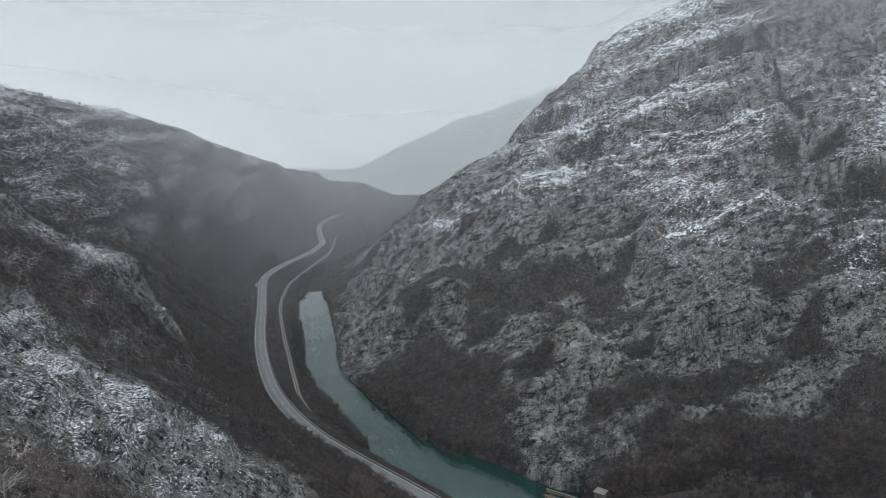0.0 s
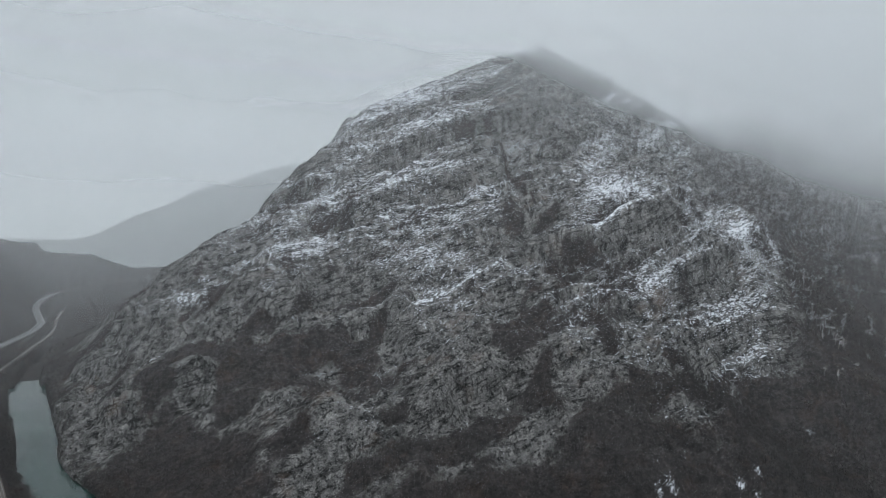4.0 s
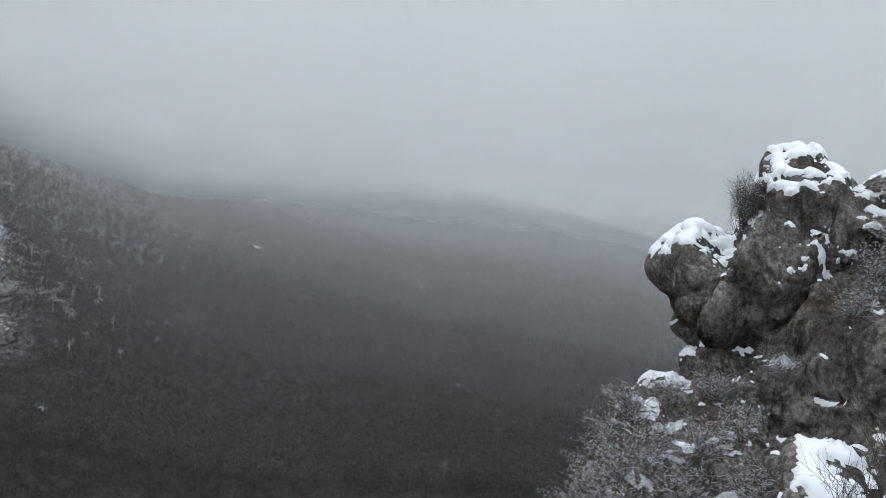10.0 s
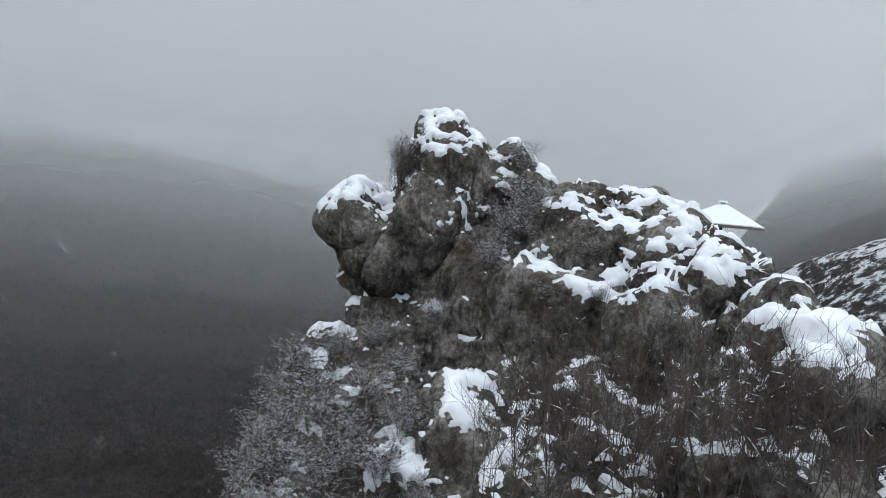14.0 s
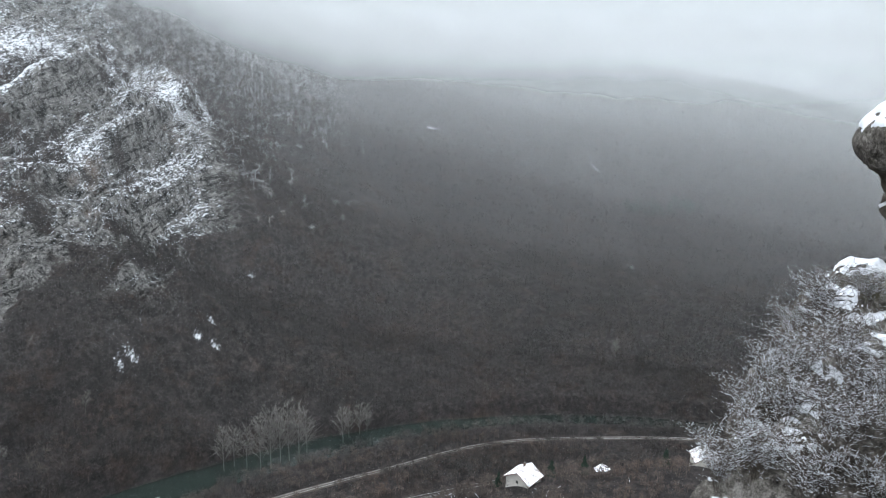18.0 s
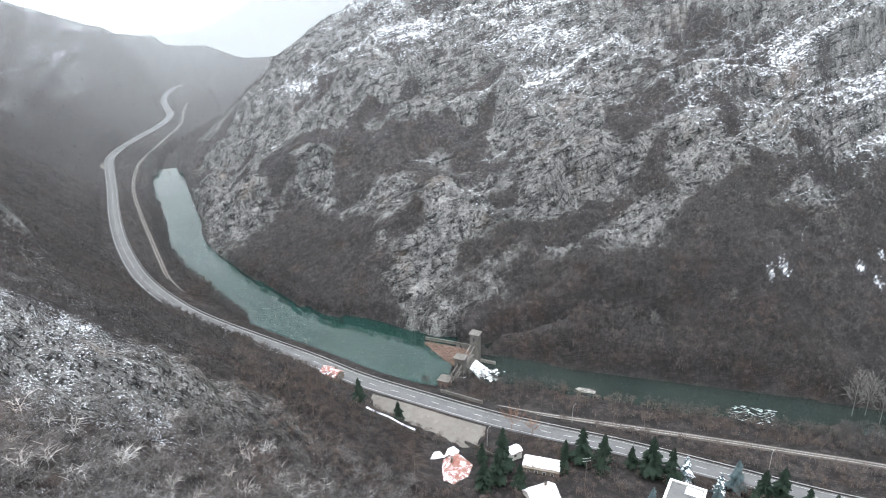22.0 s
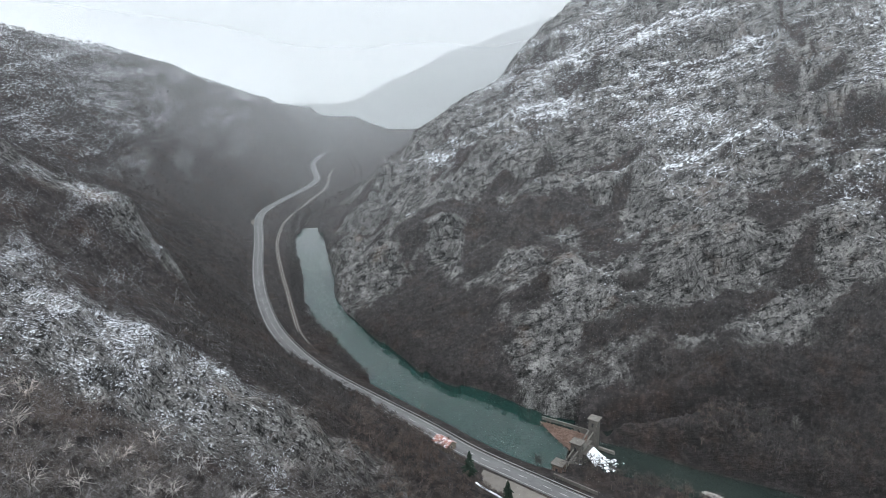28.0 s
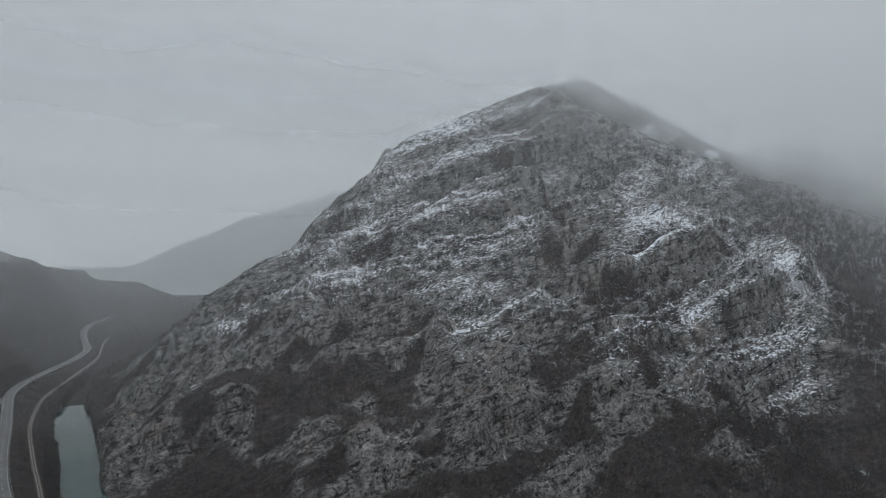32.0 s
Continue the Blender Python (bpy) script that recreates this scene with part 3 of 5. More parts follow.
# added sheets, more opaque by radius, so haze builds up with distance
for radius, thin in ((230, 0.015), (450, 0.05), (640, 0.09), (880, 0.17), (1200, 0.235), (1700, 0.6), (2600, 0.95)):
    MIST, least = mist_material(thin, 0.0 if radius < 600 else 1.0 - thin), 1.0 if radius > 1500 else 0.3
    a = np.radians(np.arange(-60, 152, 1.0))
    z = np.linspace(-30, 183 + radius * 0.5, 64)
    out = radius * (1 + 0.02 * np.sin(a * 5 + radius) + 0.015 * np.sin(a * 13 + radius * 2))
    v = np.stack([out[None] * np.sin(a) + 0 * z[:, None], out[None] * np.cos(a) + 0 * z[:, None], np.outer(z, np.ones(len(a)))], -1).reshape(-1, 3)
    # mist thins out towards the ground
    lift = least + (1 - least) * step(0, 110, np.subtract.outer(z, land(out * np.sin(a), out * np.cos(a))[0])).ravel()
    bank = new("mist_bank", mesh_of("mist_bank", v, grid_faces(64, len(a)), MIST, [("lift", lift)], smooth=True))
    tagged(bank, "upright sheet standing in for pale grey winter mist in the gorge", "mist", "mist over the gorge", "structure")

# ---- builders ----
def part(name, bm, mat, parent=None, label=""):
    me = bpy.data.meshes.new(name)
    bm.to_mesh(me)
    bm.free()
    me.materials.append(mat)
    ob = new(name, me)
    ob.parent = parent
    return tagged(ob, label)


def thing(name, m, label, category, group="", kind=""):
    ob = new(name)
    ob.matrix_basis = m
    return tagged(ob, label, category, group, kind)


def box(bm, x, y, z, sx, sy, sz, turn=0.0, bevel=0.0, taper=1.0):
    """A box standing on z, with bevelled edges; taper narrows its top."""
    r = bmesh.ops.create_cube(bm, size=1.0)
    c, s = math.cos(turn), math.sin(turn)
    for v in r["verts"]:
        k = taper if v.co.z > 0 else 1.0
        a, b = v.co.x * sx * k, v.co.y * sy * k
        v.co = (x + a * c - b * s, y + a * s + b * c, z + (v.co.z + 0.5) * sz)
    if bevel:
        e = {e for v in r["verts"] for e in v.link_edges}
        bmesh.ops.bevel(bm, geom=list(e), offset=bevel, segments=1, affect="EDGES")
    return bm


def tube(bm, points, radii, sides=6, cap=True):
    """A round limb through points."""
    rows = []
    for i, p in enumerate(points):
        d = (Vector(points[min(i + 1, len(points) - 1)]) - Vector(points[max(i - 1, 0)])).normalized()
        u = d.cross(Vector((0.31, 0.94, 0.13))).normalized()
        w = d.cross(u)
        rows.append([bm.verts.new(Vector(p) + (u * math.cos(k * 6.2832 / sides) + w * math.sin(k * 6.2832 / sides)) * radii[i]) for k in range(sides)])
    for a, b in zip(rows, rows[1:]):
        for k in range(sides):
            bm.faces.new((a[k], a[(k + 1) % sides], b[(k + 1) % sides], b[k]))
    if cap:
        bm.faces.new(rows[0][::-1])
        bm.faces.new(rows[-1])
    return bm


def prism(bm, outline, z0, z1):
    low, high = [bm.verts.new((*p, z0)) for p in outline], [bm.verts.new((*p, z1)) for p in outline]
    bm.faces.new(low[::-1])
    bm.faces.new(high)
    for i in range(len(outline)):
        j = (i + 1) % len(outline)
        bm.faces.new((low[i], low[j], high[j], high[i]))
    return bm


def ground_at(x, y):
    return float(land(np.array([x], float), np.array([y], float))[0][0])


CONCRETE = painted("old_concrete", (0.06, 0.056, 0.051), (0.165, 0.155, 0.14), 0.8, 0.9, 0.1, 0.05)
BRICK = painted("weathered_brick", (0.12, 0.085, 0.07), (0.22, 0.165, 0.135), 1.2, 0.9, 0.1, 0.04)
PLASTER = painted("pale_plaster", (0.4, 0.38, 0.35), (0.6, 0.58, 0.54), 0.7)
ROOF_TILE = painted("red_roof_tile", (0.17, 0.06, 0.045), (0.32, 0.14, 0.11), 1.6, 0.85, 0.15, 0.05)
SNOW = painted("snow", (0.55, 0.58, 0.63), (0.68, 0.71, 0.75), 2.5, 0.75, 0.2, 0.03)
STEEL = painted("dull_steel", (0.16, 0.16, 0.16), (0.34, 0.34, 0.34), 2.0, 0.5, 0.4)
DARK = painted("dark_opening", (0.012, 0.013, 0.015), (0.03, 0.03, 0.033), 2.0, 0.4, 0.4)
WOOD = painted("grey_wood", (0.1, 0.085, 0.07), (0.2, 0.17, 0.14), 2.0)
BARK = painted("bark", (0.05, 0.043, 0.038), (0.12, 0.105, 0.095), 8.0, 0.95, 0.05, 0.01)
PALE_BARK = painted("pale_bark", (0.1, 0.096, 0.09), (0.19, 0.183, 0.172), 3.0)
DIRT = painted("bare_ground", (0.085, 0.078, 0.07), (0.16, 0.147, 0.133), 0.35, 0.95, 0.1)
def dusted(name, low, high, amount):
    """A roof with snow lying on it in patches and streaks."""
    m, n, l, b = material(name, 0.85, 0.15)
    p = world_pos(m)
    under = ramp(m, noise_tex(m, 1.6, 8, 0.65, p), (0.3, low), (0.7, high))
    lie = blend(m, 0.5, noise_tex(m, 0.45, 6, 0.65, p), noise_tex(m, 2.5, 6, 0.7, scaled(m, p, (1, 1, 0.5))))
    l.new(blend(m, ramp(m, lie, (0.56 - amount * 0.22, (0.0,)), (0.62 - amount * 0.22, (1.0,))), under, (0.78, 0.81, 0.85)), b.inputs["Base Color"])
    bump(m, lie, 0.6, 0.15)
    return m


DUSTED_TILE = dusted("snow_dusted_tile", (0.17, 0.07, 0.055), (0.32, 0.16, 0.13), 0.25)
ROOF_SNOW = dusted("patchy_roof_snow", (0.16, 0.13, 0.12), (0.34, 0.3, 0.28), 0.55)
FOAM = painted("foam", (0.6, 0.65, 0.68), (0.85, 0.87, 0.88), 1.2, 0.6, 0.2, 0.15)
NEEDLES = painted("conifer_needles", (0.008, 0.015, 0.011), (0.023, 0.036, 0.025), 1.5, 0.9, 0.1)
BLUE_NEEDLES = painted("blue_spruce_needles", (0.04, 0.06, 0.065), (0.1, 0.135, 0.14), 1.5, 0.9, 0.1)
DRIFT = painted("driftwood", (0.075, 0.05, 0.04), (0.17, 0.115, 0.092), 0.9, 0.95, 0.1, 0.1)

# ---- road furniture ----
dash = mesh_of("lane_dash", *ribbon(np.array([[0, -2.0], [0, 0], [0, 2.0]]), 0.09, -0.09, 0.0), WHITE_LINE)
along = np.concatenate([[0], np.cumsum(np.linalg.norm(np.diff(road_line, axis=0), axis=1))])
for s in np.arange(900, along[-1] - 250, 10.0):
    i = min(np.searchsorted(along, s), len(along) - 2)
    d = road_line[i + 1] - road_line[i]
    ob = new("lane_dash", dash)
    ob.parent = road
    ob.matrix_basis = pose(*road_line[i], 8.014, 0, 0, math.degrees(math.atan2(d[1], d[0])) - 90)
a, b = np.searchsorted(along, (900, along[-1] - 300))
rail_guard = thing("guard_rail", Matrix(), "low steel guard rail on the river side of the road", "guard rail", kind="structure")
v, f = ribbon(road_line[a:b], 4.85, 4.75, 8.75, 0.32)
new("beam", mesh_of("beam", v, f, STEEL)).parent = rail_guard
post = box(bmesh.new(), 0, 0, 0, 0.12, 0.12, 0.75, 0, 0.01)
post_mesh = bpy.data.meshes.new("post")
post.to_mesh(post_mesh)
post.free()
post_mesh.materials.append(STEEL)
for i in range(a, b, 3)[:160]:
    d = road_line[i + 1] - road_line[i]
    d = d / np.linalg.norm(d)
    ob = new("post", post_mesh)
    ob.parent = rail_guard
    ob.matrix_basis = pose(road_line[i][0] - d[1] * 4.95, road_line[i][1] + d[0] * 4.95, 7.95)
for off in (0.75, -0.75):
    v, f = ribbon(rail_line, off + 0.07, off - 0.07, 5.5, 0.16)
    new("rail", mesh_of("rail", v, f, STEEL)).parent = railway
sleeper = mesh_of("sleeper", *ribbon(np.array([[0, -0.13], [0, 0.13]]), 1.25, -1.25, 0.0, 0.12), WOOD)
along_r = np.concatenate([[0], np.cumsum(np.linalg.norm(np.diff(rail_line, axis=0), axis=1))])
for s in np.arange(820, 1060, 1.2):
    i = min(np.searchsorted(along_r, s), len(along_r) - 2)
    d = rail_line[i + 1] - rail_line[i]
    ob = new("sleeper", sleeper)
    ob.parent = railway
    ob.matrix_basis = pose(*(rail_line[i] + d * (s - along_r[i]) / np.linalg.norm(d)), 5.34, 0, 0, math.degrees(math.atan2(d[1], d[0])) - 90)
apron = part("forecourt", prism(bmesh.new(), FORECOURT, 7.3, 7.99), DIRT)
tagged(apron, "worn gravel and asphalt forecourt beside the road", "forecourt", kind="structure")
layby = part("layby", prism(bmesh.new(), [(-204, 716), (-196, 728), (-188, 716), (-186, 690), (-196, 704)], 7.4, 7.985), DIRT)
tagged(layby, "pale gravel layby at the bend of the road", "layby", kind="structure")

# ---- weir with sluice towers ----
weir = thing("weir", pose(55, 266, 0, 0, 0, math.degrees(math.atan2(33, 23))), "old concrete sluice weir with three piers across the river", "weir")
bm = bmesh.new()
for x, w in ((10, 13), (29, 11)):
    box(bm, x, 0, -5, w, 3.0, 5.4, 0, 0.15, 0.9)
part("sill", bm, CONCRETE, weir)
for x, w, d, h, name in ((0, 5.0, 5.0, 8.0, "hut"), (19.5, 4.6, 5.0, 8.6, "pier"), (39.5, 4.6, 4.6, 11.5, "tower")):
    body = part(name, box(bmesh.new(), x, 1.5, -5, w, d, h + 5, 0, 0.12, 0.93), BRICK if name == "hut" else CONCRETE, weir)
    part("roof_slab", box(bmesh.new(), x, 1.5, h + 0.003, w + 0.9, d + 0.9, 0.55, 0, 0.08), CONCRETE, body)
    for k in (-1, 1):
        part("window", box(bmesh.new(), x + k * 1.1, 1.5 - d / 2 * 0.955, h - 3.4, 0.8, 0.14, 1.3, 0, 0.02), DARK, body)
    part("door", box(bmesh.new(), x - w / 2 * 0.965, 1.5, h - 3.6, 0.14, 1.0, 2.1, 0, 0.02), DARK, body)
    bm = bmesh.new()
    box(bm, x, -5.5, -5, 1.4, 9, 2.4, 0, 0.2, 0.9)
    part("apron_wall", bm, CONCRETE, weir)
for x0, x1, z0, z1 in ((2.5, 17, 2.6, 5.6), (22, 34.6, 3.4, 7.0)):
    bm = bmesh.new()
    for y in (0.0, 2.2):
        tube(bm, [(x0, y, z0), ((x0 + x1) / 2, y, (z0 + z1) / 2 + 0.6), (x1, y, z1)], [0.35, 0.4, 0.35], 6)
    part("strut", bm, CONCRETE, weir, "sloping concrete strut between the piers")
    part("walkway", box(bmesh.new(), (x0 + x1) / 2, 1.1, 2.0, x1 - x0, 2.4, 0.35, 0, 0.04), CONCRETE, weir)
    part("sluice_gate", box(bmesh.new(), (x0 + x1) / 2 + 2, 1.0, -2.0, (x1 - x0) * 0.55, 0.3, 3.6, 0, 0.04), WOOD, weir)
def chute(x, wide, run):
    """White water pouring over a sill and spreading below it."""
    rows, cols = 34, 22
    bm = bmesh.new()
    grid = []
    for i in range(rows):
        t = i / (rows - 1)
        y = -1.2 - run * t
        fall = 0.35 - 4.35 * float(step(0.0, 0.45, np.array(t)))
        row = []
        for j in range(cols):
            u = j / (cols - 1) * 2 - 1
            ragged = 1 + 0.35 * noise.noise(Vector((u * 2.5, t * 6, x)))
            w = wide * (0.5 + 0.45 * t * t) * ragged
            churn = 0.5 * noise.noise(Vector((u * 6, t * 15, x + 4))) + 0.3 * noise.noise(Vector((u * 15, t * 31, x + 9)))
            sink = 0.6 * max(0.0, abs(u) - 0.75) * 4 + 1.2 * max(0.0, t - 0.8) * 5 * abs(noise.noise(Vector((u * 4, 3, x))))
            row.append(bm.verts.new((x + u * w, y + 1.5 * noise.noise(Vector((u * 3, t * 3, x))) * t, fall + churn * (0.3 + t) * 0.8 - sink)))
        grid.append(row)
    for a, b in zip(grid, grid[1:]):
        for j in range(cols - 1):
            bm.faces.new((a[j], a[j + 1], b[j + 1], b[j])).smooth = True
    f = part("foaming_water", bm, FOAM)
    f.matrix_basis = weir.matrix_basis
    tagged(f, "white water foaming below the sluice", "white water", "white water below the weir", "structure")


chute(10.5, 11.5, 19)
chute(29.5, 9.5, 15)
rng = np.random.default_rng(5)
bm = bmesh.new()
for k in range(420):
    u, w = rng.uniform(), rng.uniform()
    if u + w > 1:
        u, w = 1 - u, 1 - w
    q = np.array([52.5, 316.7]) * (1 - u - w) + np.array([63.0, 289.5]) * u + np.array([76.0, 302.0]) * w
    a, n = rng.uniform(0, 3.14), rng.uniform(0.6, 2.6)
    tube(bm, [(q[0] - math.cos(a) * n, q[1] - math.sin(a) * n, rng.uniform(0, 0.3)), (q[0] + math.cos(a) * n, q[1] + math.sin(a) * n, rng.uniform(0.05, 0.5))], [rng.uniform(0.1, 0.28), 0.08], 4)
tagged(part("driftwood", bm, DRIFT), "brown raft of driftwood caught above the weir", "driftwood", kind="stuff")
tagged(part("drift_mat", prism(bmesh.new(), [(52.5, 316.7), (57, 303), (63, 290), (71, 296), (76, 302), (66, 309)], -0.3, 0.12), DRIFT), "sodden mat of reeds and twigs floating", "driftwood", kind="structure")


def wall_run(name, pts, height, thick, mat, label, cap=None, base=None):
    """A wall along points, that follows the ground; cap is what lies on its top."""
    pts = np.array(pts, float)
    z = np.array([ground_at(*p) for p in pts]) if base is None else np.full(len(pts), float(base))
    ob = thing(name, Matrix(), label, "wall")
    for nm, zz, hh, th, mt in (("masonry", z - 1.5, height + 1.5, thick, mat), ("snow_cap", z + height + 0.003, 0.1, thick * 0.8, cap)):
        if mt is None:
            continue
        bm = bmesh.new()
        d = np.gradient(pts, axis=0)
        d /= np.linalg.norm(d, axis=1)[:, None]
        rows = []
        for p, q, h in zip(pts, d, zz):
            s = np.array([-q[1], q[0]]) * th / 2
            rows.append([bm.verts.new((*(p + s), h)), bm.verts.new((*(p + s), h + hh)), bm.verts.new((*(p - s), h + hh)), bm.verts.new((*(p - s), h))])
        for r0, r1 in zip(rows, rows[1:]):
            for k in range(4):
                bm.faces.new((r0[k], r0[(k + 1) % 4], r1[(k + 1) % 4], r1[k]))
        bm.faces.new(rows[0])
        bm.faces.new(rows[-1][::-1])
        part(nm, bm, mt, ob)
    return ob


wall_run("river_wall", [(54, 319), (65, 312.5), (75.4, 305.7)], 1.6, 0.8, CONCRETE, "low concrete training wall above the weir", None, 0)
wall_run("canal_wall", [(86, 304.5), (95, 305.5), (108, 299.5), (123, 295.5), (148, 287.5)], 1.9, 0.8, CONCRETE, "concrete wall of the mill channel below the weir", None, -3)
wall_run("garden_wall", [(52.2, 219.6), (56, 213), (60, 206.9)], 1.7, 0.5, CONCRETE, "pale concrete retaining wall by the forecourt")
wall_run("snowy_wall", [(15.4, 242.1), (18, 239.4), (24, 234.4), (28, 230), (33.1, 225.8)], 1.5, 1.1, CONCRETE, "stone wall under a thick snow cover", SNOW)
wall_run("parapet_wall", [(50, 258), (58, 251.5), (66, 245)], 0.9, 0.5, CONCRETE, "low concrete parapet between road and weir", None, 7.9)
bm = bmesh.new()
bmesh.ops.create_grid(bm, x_segments=40, y_segments=6, size=0.5)
for v in bm.verts:
    v.co = (101 + v.co.x * 15 + v.co.y * 1.0, 306.4 - v.co.x * 7 + v.co.y * 2.6, -1.75 + 0.35 * noise.noise(Vector((v.co.x * 40, v.co.y * 9, 1))))
tagged(part("channel_foam", bm, FOAM), "narrow streak of white water in the mill channel", "white water", kind="structure")

millrace = new("water", mesh_of("water", *ribbon(canal_line, 2.4, -2.4, -1.9), SHALLOWS))
tagged(millrace, "dark water of the narrow mill channel", "channel", kind="structure")
bm, rng = bmesh.new(), np.random.default_rng(61)
for k in range(110):
    u, w, n = rng.uniform(-1, 1), rng.uniform(-1, 1), rng.uniform(0.3, 1.1)
    q = Vector((186.5 + u * 7.5 + w * 4, 226.5 - u * 5 + w * 5, -3.98))
    tube(bm, [q - Vector((n, -0.6 * n, 0)), q + Vector((0, rng.uniform(-0.2, 0.2), 0.04)), q + Vector((n, -0.6 * n, 0))], [0.03, rng.uniform(0.05, 0.13), 0.02], 5)
tagged(part("rapids", bm, FOAM), "white ripples of a shallow rapid in the river", "white water", kind="stuff")
bm = bmesh.new()
bmesh.ops.create_icosphere(bm, subdivisions=4, radius=1.0)
for v in bm.verts:
    k = 1 + 0.3 * noise.noise(v.co * 1.7) + 0.12 * noise.noise(v.co * 5)
    v.co = (121.5 + v.co.x * 4.2 * k, 260.3 - v.co.x * 2.4 * k + v.co.y * 1.8 * k, -4.1 + v.co.z * 0.8 * k)
tagged(part("gravel_bar", bm, painted("pale_gravel", (0.18, 0.165, 0.15), (0.4, 0.38, 0.35), 2.0, 0.95, 0.1, 0.06)), "pale gravel bar in the shallow river", "gravel bar", kind="structure")

# ---- houses ----
def house(name, label, x, y, z, w, d, h, turn, roof_h, wall_mat, roof_mat, snow=0.0, chimney=True, over=0.5, storeys=1):
    ob = thing(name, pose(x, y, z, 0, 0, turn), label, "house", "houses by the road")
    walls = part("wall", box(bmesh.new(), 0, 0, -3, w, d, h + 3), wall_mat, ob)
    for k in (-1, 1):
        bm = bmesh.new()
        tri = [[bm.verts.new((k * w / 2 - k * o, sy, sz)) for sy, sz in ((-d / 2, h + 0.002), (d / 2, h + 0.002), (0, h + roof_h))] for o in (0.0, 0.25)]
        bm.faces.new(tri[0])
        bm.faces.new(tri[1][::-1])
        for i in range(3):
            bm.faces.new((tri[0][i], tri[1][i], tri[1][(i + 1) % 3], tri[0][(i + 1) % 3]))
        bmesh.ops.recalc_face_normals(bm, faces=bm.faces)
        part("gable", bm, wall_mat, ob)
    for k in (-1, 1):
        for nm, lift, mt, cut in (("roof", 0.0, roof_mat, 0.0), ("roof_snow", 0.2, ROOF_SNOW, 1.0 - snow)):
            if nm == "roof_snow" and snow <= 0:
                continue
            bm = bmesh.new()
            y0, z0 = k * (d / 2 + over), h - over * roof_h / (d / 2)
            y0, z0 = y0 * (1 - cut), z0 + (h + roof_h - z0) * cut
            o = w / 2 + over - 0.02 * (lift > 0)
            top = [(-o, y0, z0 + lift + 0.18), (o, y0, z0 + lift + 0.18), (o, 0, h + roof_h + lift + 0.18), (-o, 0, h + roof_h + lift + 0.18)]
            q = [bm.verts.new(p) for p in top] + [bm.verts.new((p[0], p[1], p[2] - 0.18)) for p in top]
            for fc in ((0, 1, 2, 3), (7, 6, 5, 4), (0, 4, 5, 1), (1, 5, 6, 2), (2, 6, 7, 3), (3, 7, 4, 0)):
                bm.faces.new([q[i] for i in fc])
            bmesh.ops.recalc_face_normals(bm, faces=bm.faces)
            part(nm, bm, mt, ob)
    if chimney:
        c = part("chimney", box(bmesh.new(), w * 0.22, d * 0.12, h + roof_h * 0.5, 0.7, 0.7, roof_h * 0.5 + 1.2, 0, 0.03), BRICK, ob)
        part("cap", box(bmesh.new(), w * 0.22, d * 0.12, h + roof_h + 1.203, 0.9, 0.9, 0.15, 0, 0.02), CONCRETE, c)
    for s in range(storeys):
        for k in np.arange(-w / 2 + 1.8, w / 2 - 1.2, 3.0):
            for sd in (-1, 1):
                wd = part("window", box(bmesh.new(), k, sd * (d / 2 + 0.02), 0.9 + 2.7 * s, 1.25, 0.16, 1.35, 0, 0.02), PLASTER, ob)
                part("pane", box(bmesh.new(), k, sd * (d / 2 + 0.07), 1.0 + 2.7 * s, 1.0, 0.12, 1.12, 0, 0.01), DARK, wd)
        for sd in (-1, 1):
            wd = part("window", box(bmesh.new(), sd * (w / 2 + 0.02), 0, 0.9 + 2.7 * s, 0.16, 1.25, 1.35, 0, 0.02), PLASTER, ob)
            part("pane", box(bmesh.new(), sd * (w / 2 + 0.07), 0, 1.0 + 2.7 * s, 0.12, 1.0, 1.12, 0, 0.01), DARK, wd)
    return ob


house("house", "house with a red tiled roof dusted with snow", 42, 196, 9.0, 14, 10, 4.6, 62, 3.6, PLASTER, DUSTED_TILE, 0.0, True, 0.6)
house("annex", "small annex under a broken snowy roof", 37, 207, 9.5, 7, 5, 2.6, 40, 1.4, PLASTER, ROOF_TILE, 0.96, False, 0.4)
house("shed", "low shed with a snow-covered roof", 44.5, 209, 9.5, 4.5, 4, 2.8, 62, 1.2, PLASTER, ROOF_TILE, 1.0, False, 0.3)
house("shed", "white snow-covered shed among the spruces", 68, 205.8, 10, 5, 4, 2.6, 20, 0.8, PLASTER, ROOF_TILE, 1.0, False, 0.3)
house("barn", "long low barn under patchy snow", 76, 196, 9.5, 13, 7, 3.0, -28, 1.6, WOOD, WOOD, 0.8, False, 0.4)
house("cottage", "cottage with a white snowy roof below the spruces", 70, 180, 10, 10, 8, 3.4, 10, 2.4, PLASTER, ROOF_TILE, 1.0, True, 0.5)
house("shed", "small snowy-roofed shed beside the spruces", 150.5, 151, 11, 6, 5, 2.6, -30, 1.3, WOOD, ROOF_TILE, 1.0, False, 0.4)
house("shed", "white roadside shed with snow on its roof", 8.2, 254.8, 8.5, 7, 6, 2.8, -48, 1.5, PLASTER, ROOF_TILE, 1.0, False, 0.4)
house("cottage", "roadside cottage with a red roof, partly snowy", 3, 280, 8.2, 9, 6, 2.6, -45, 1.8, WOOD, DUSTED_TILE, 0.0, True, 0.4)
house("house", "two-storey house with a thick white snow roof", 230, 67, 34, 9, 10, 5.0, -14, 3.0, PLASTER, ROOF_TILE, 1.0, True, 0.7, 2)
house("house", "white house with a snowy gable roof on the slope", 262.5, 5, 43, 8, 9, 5.2, 20, 3.2, PLASTER, ROOF_TILE, 1.0, True, 0.6, 2)
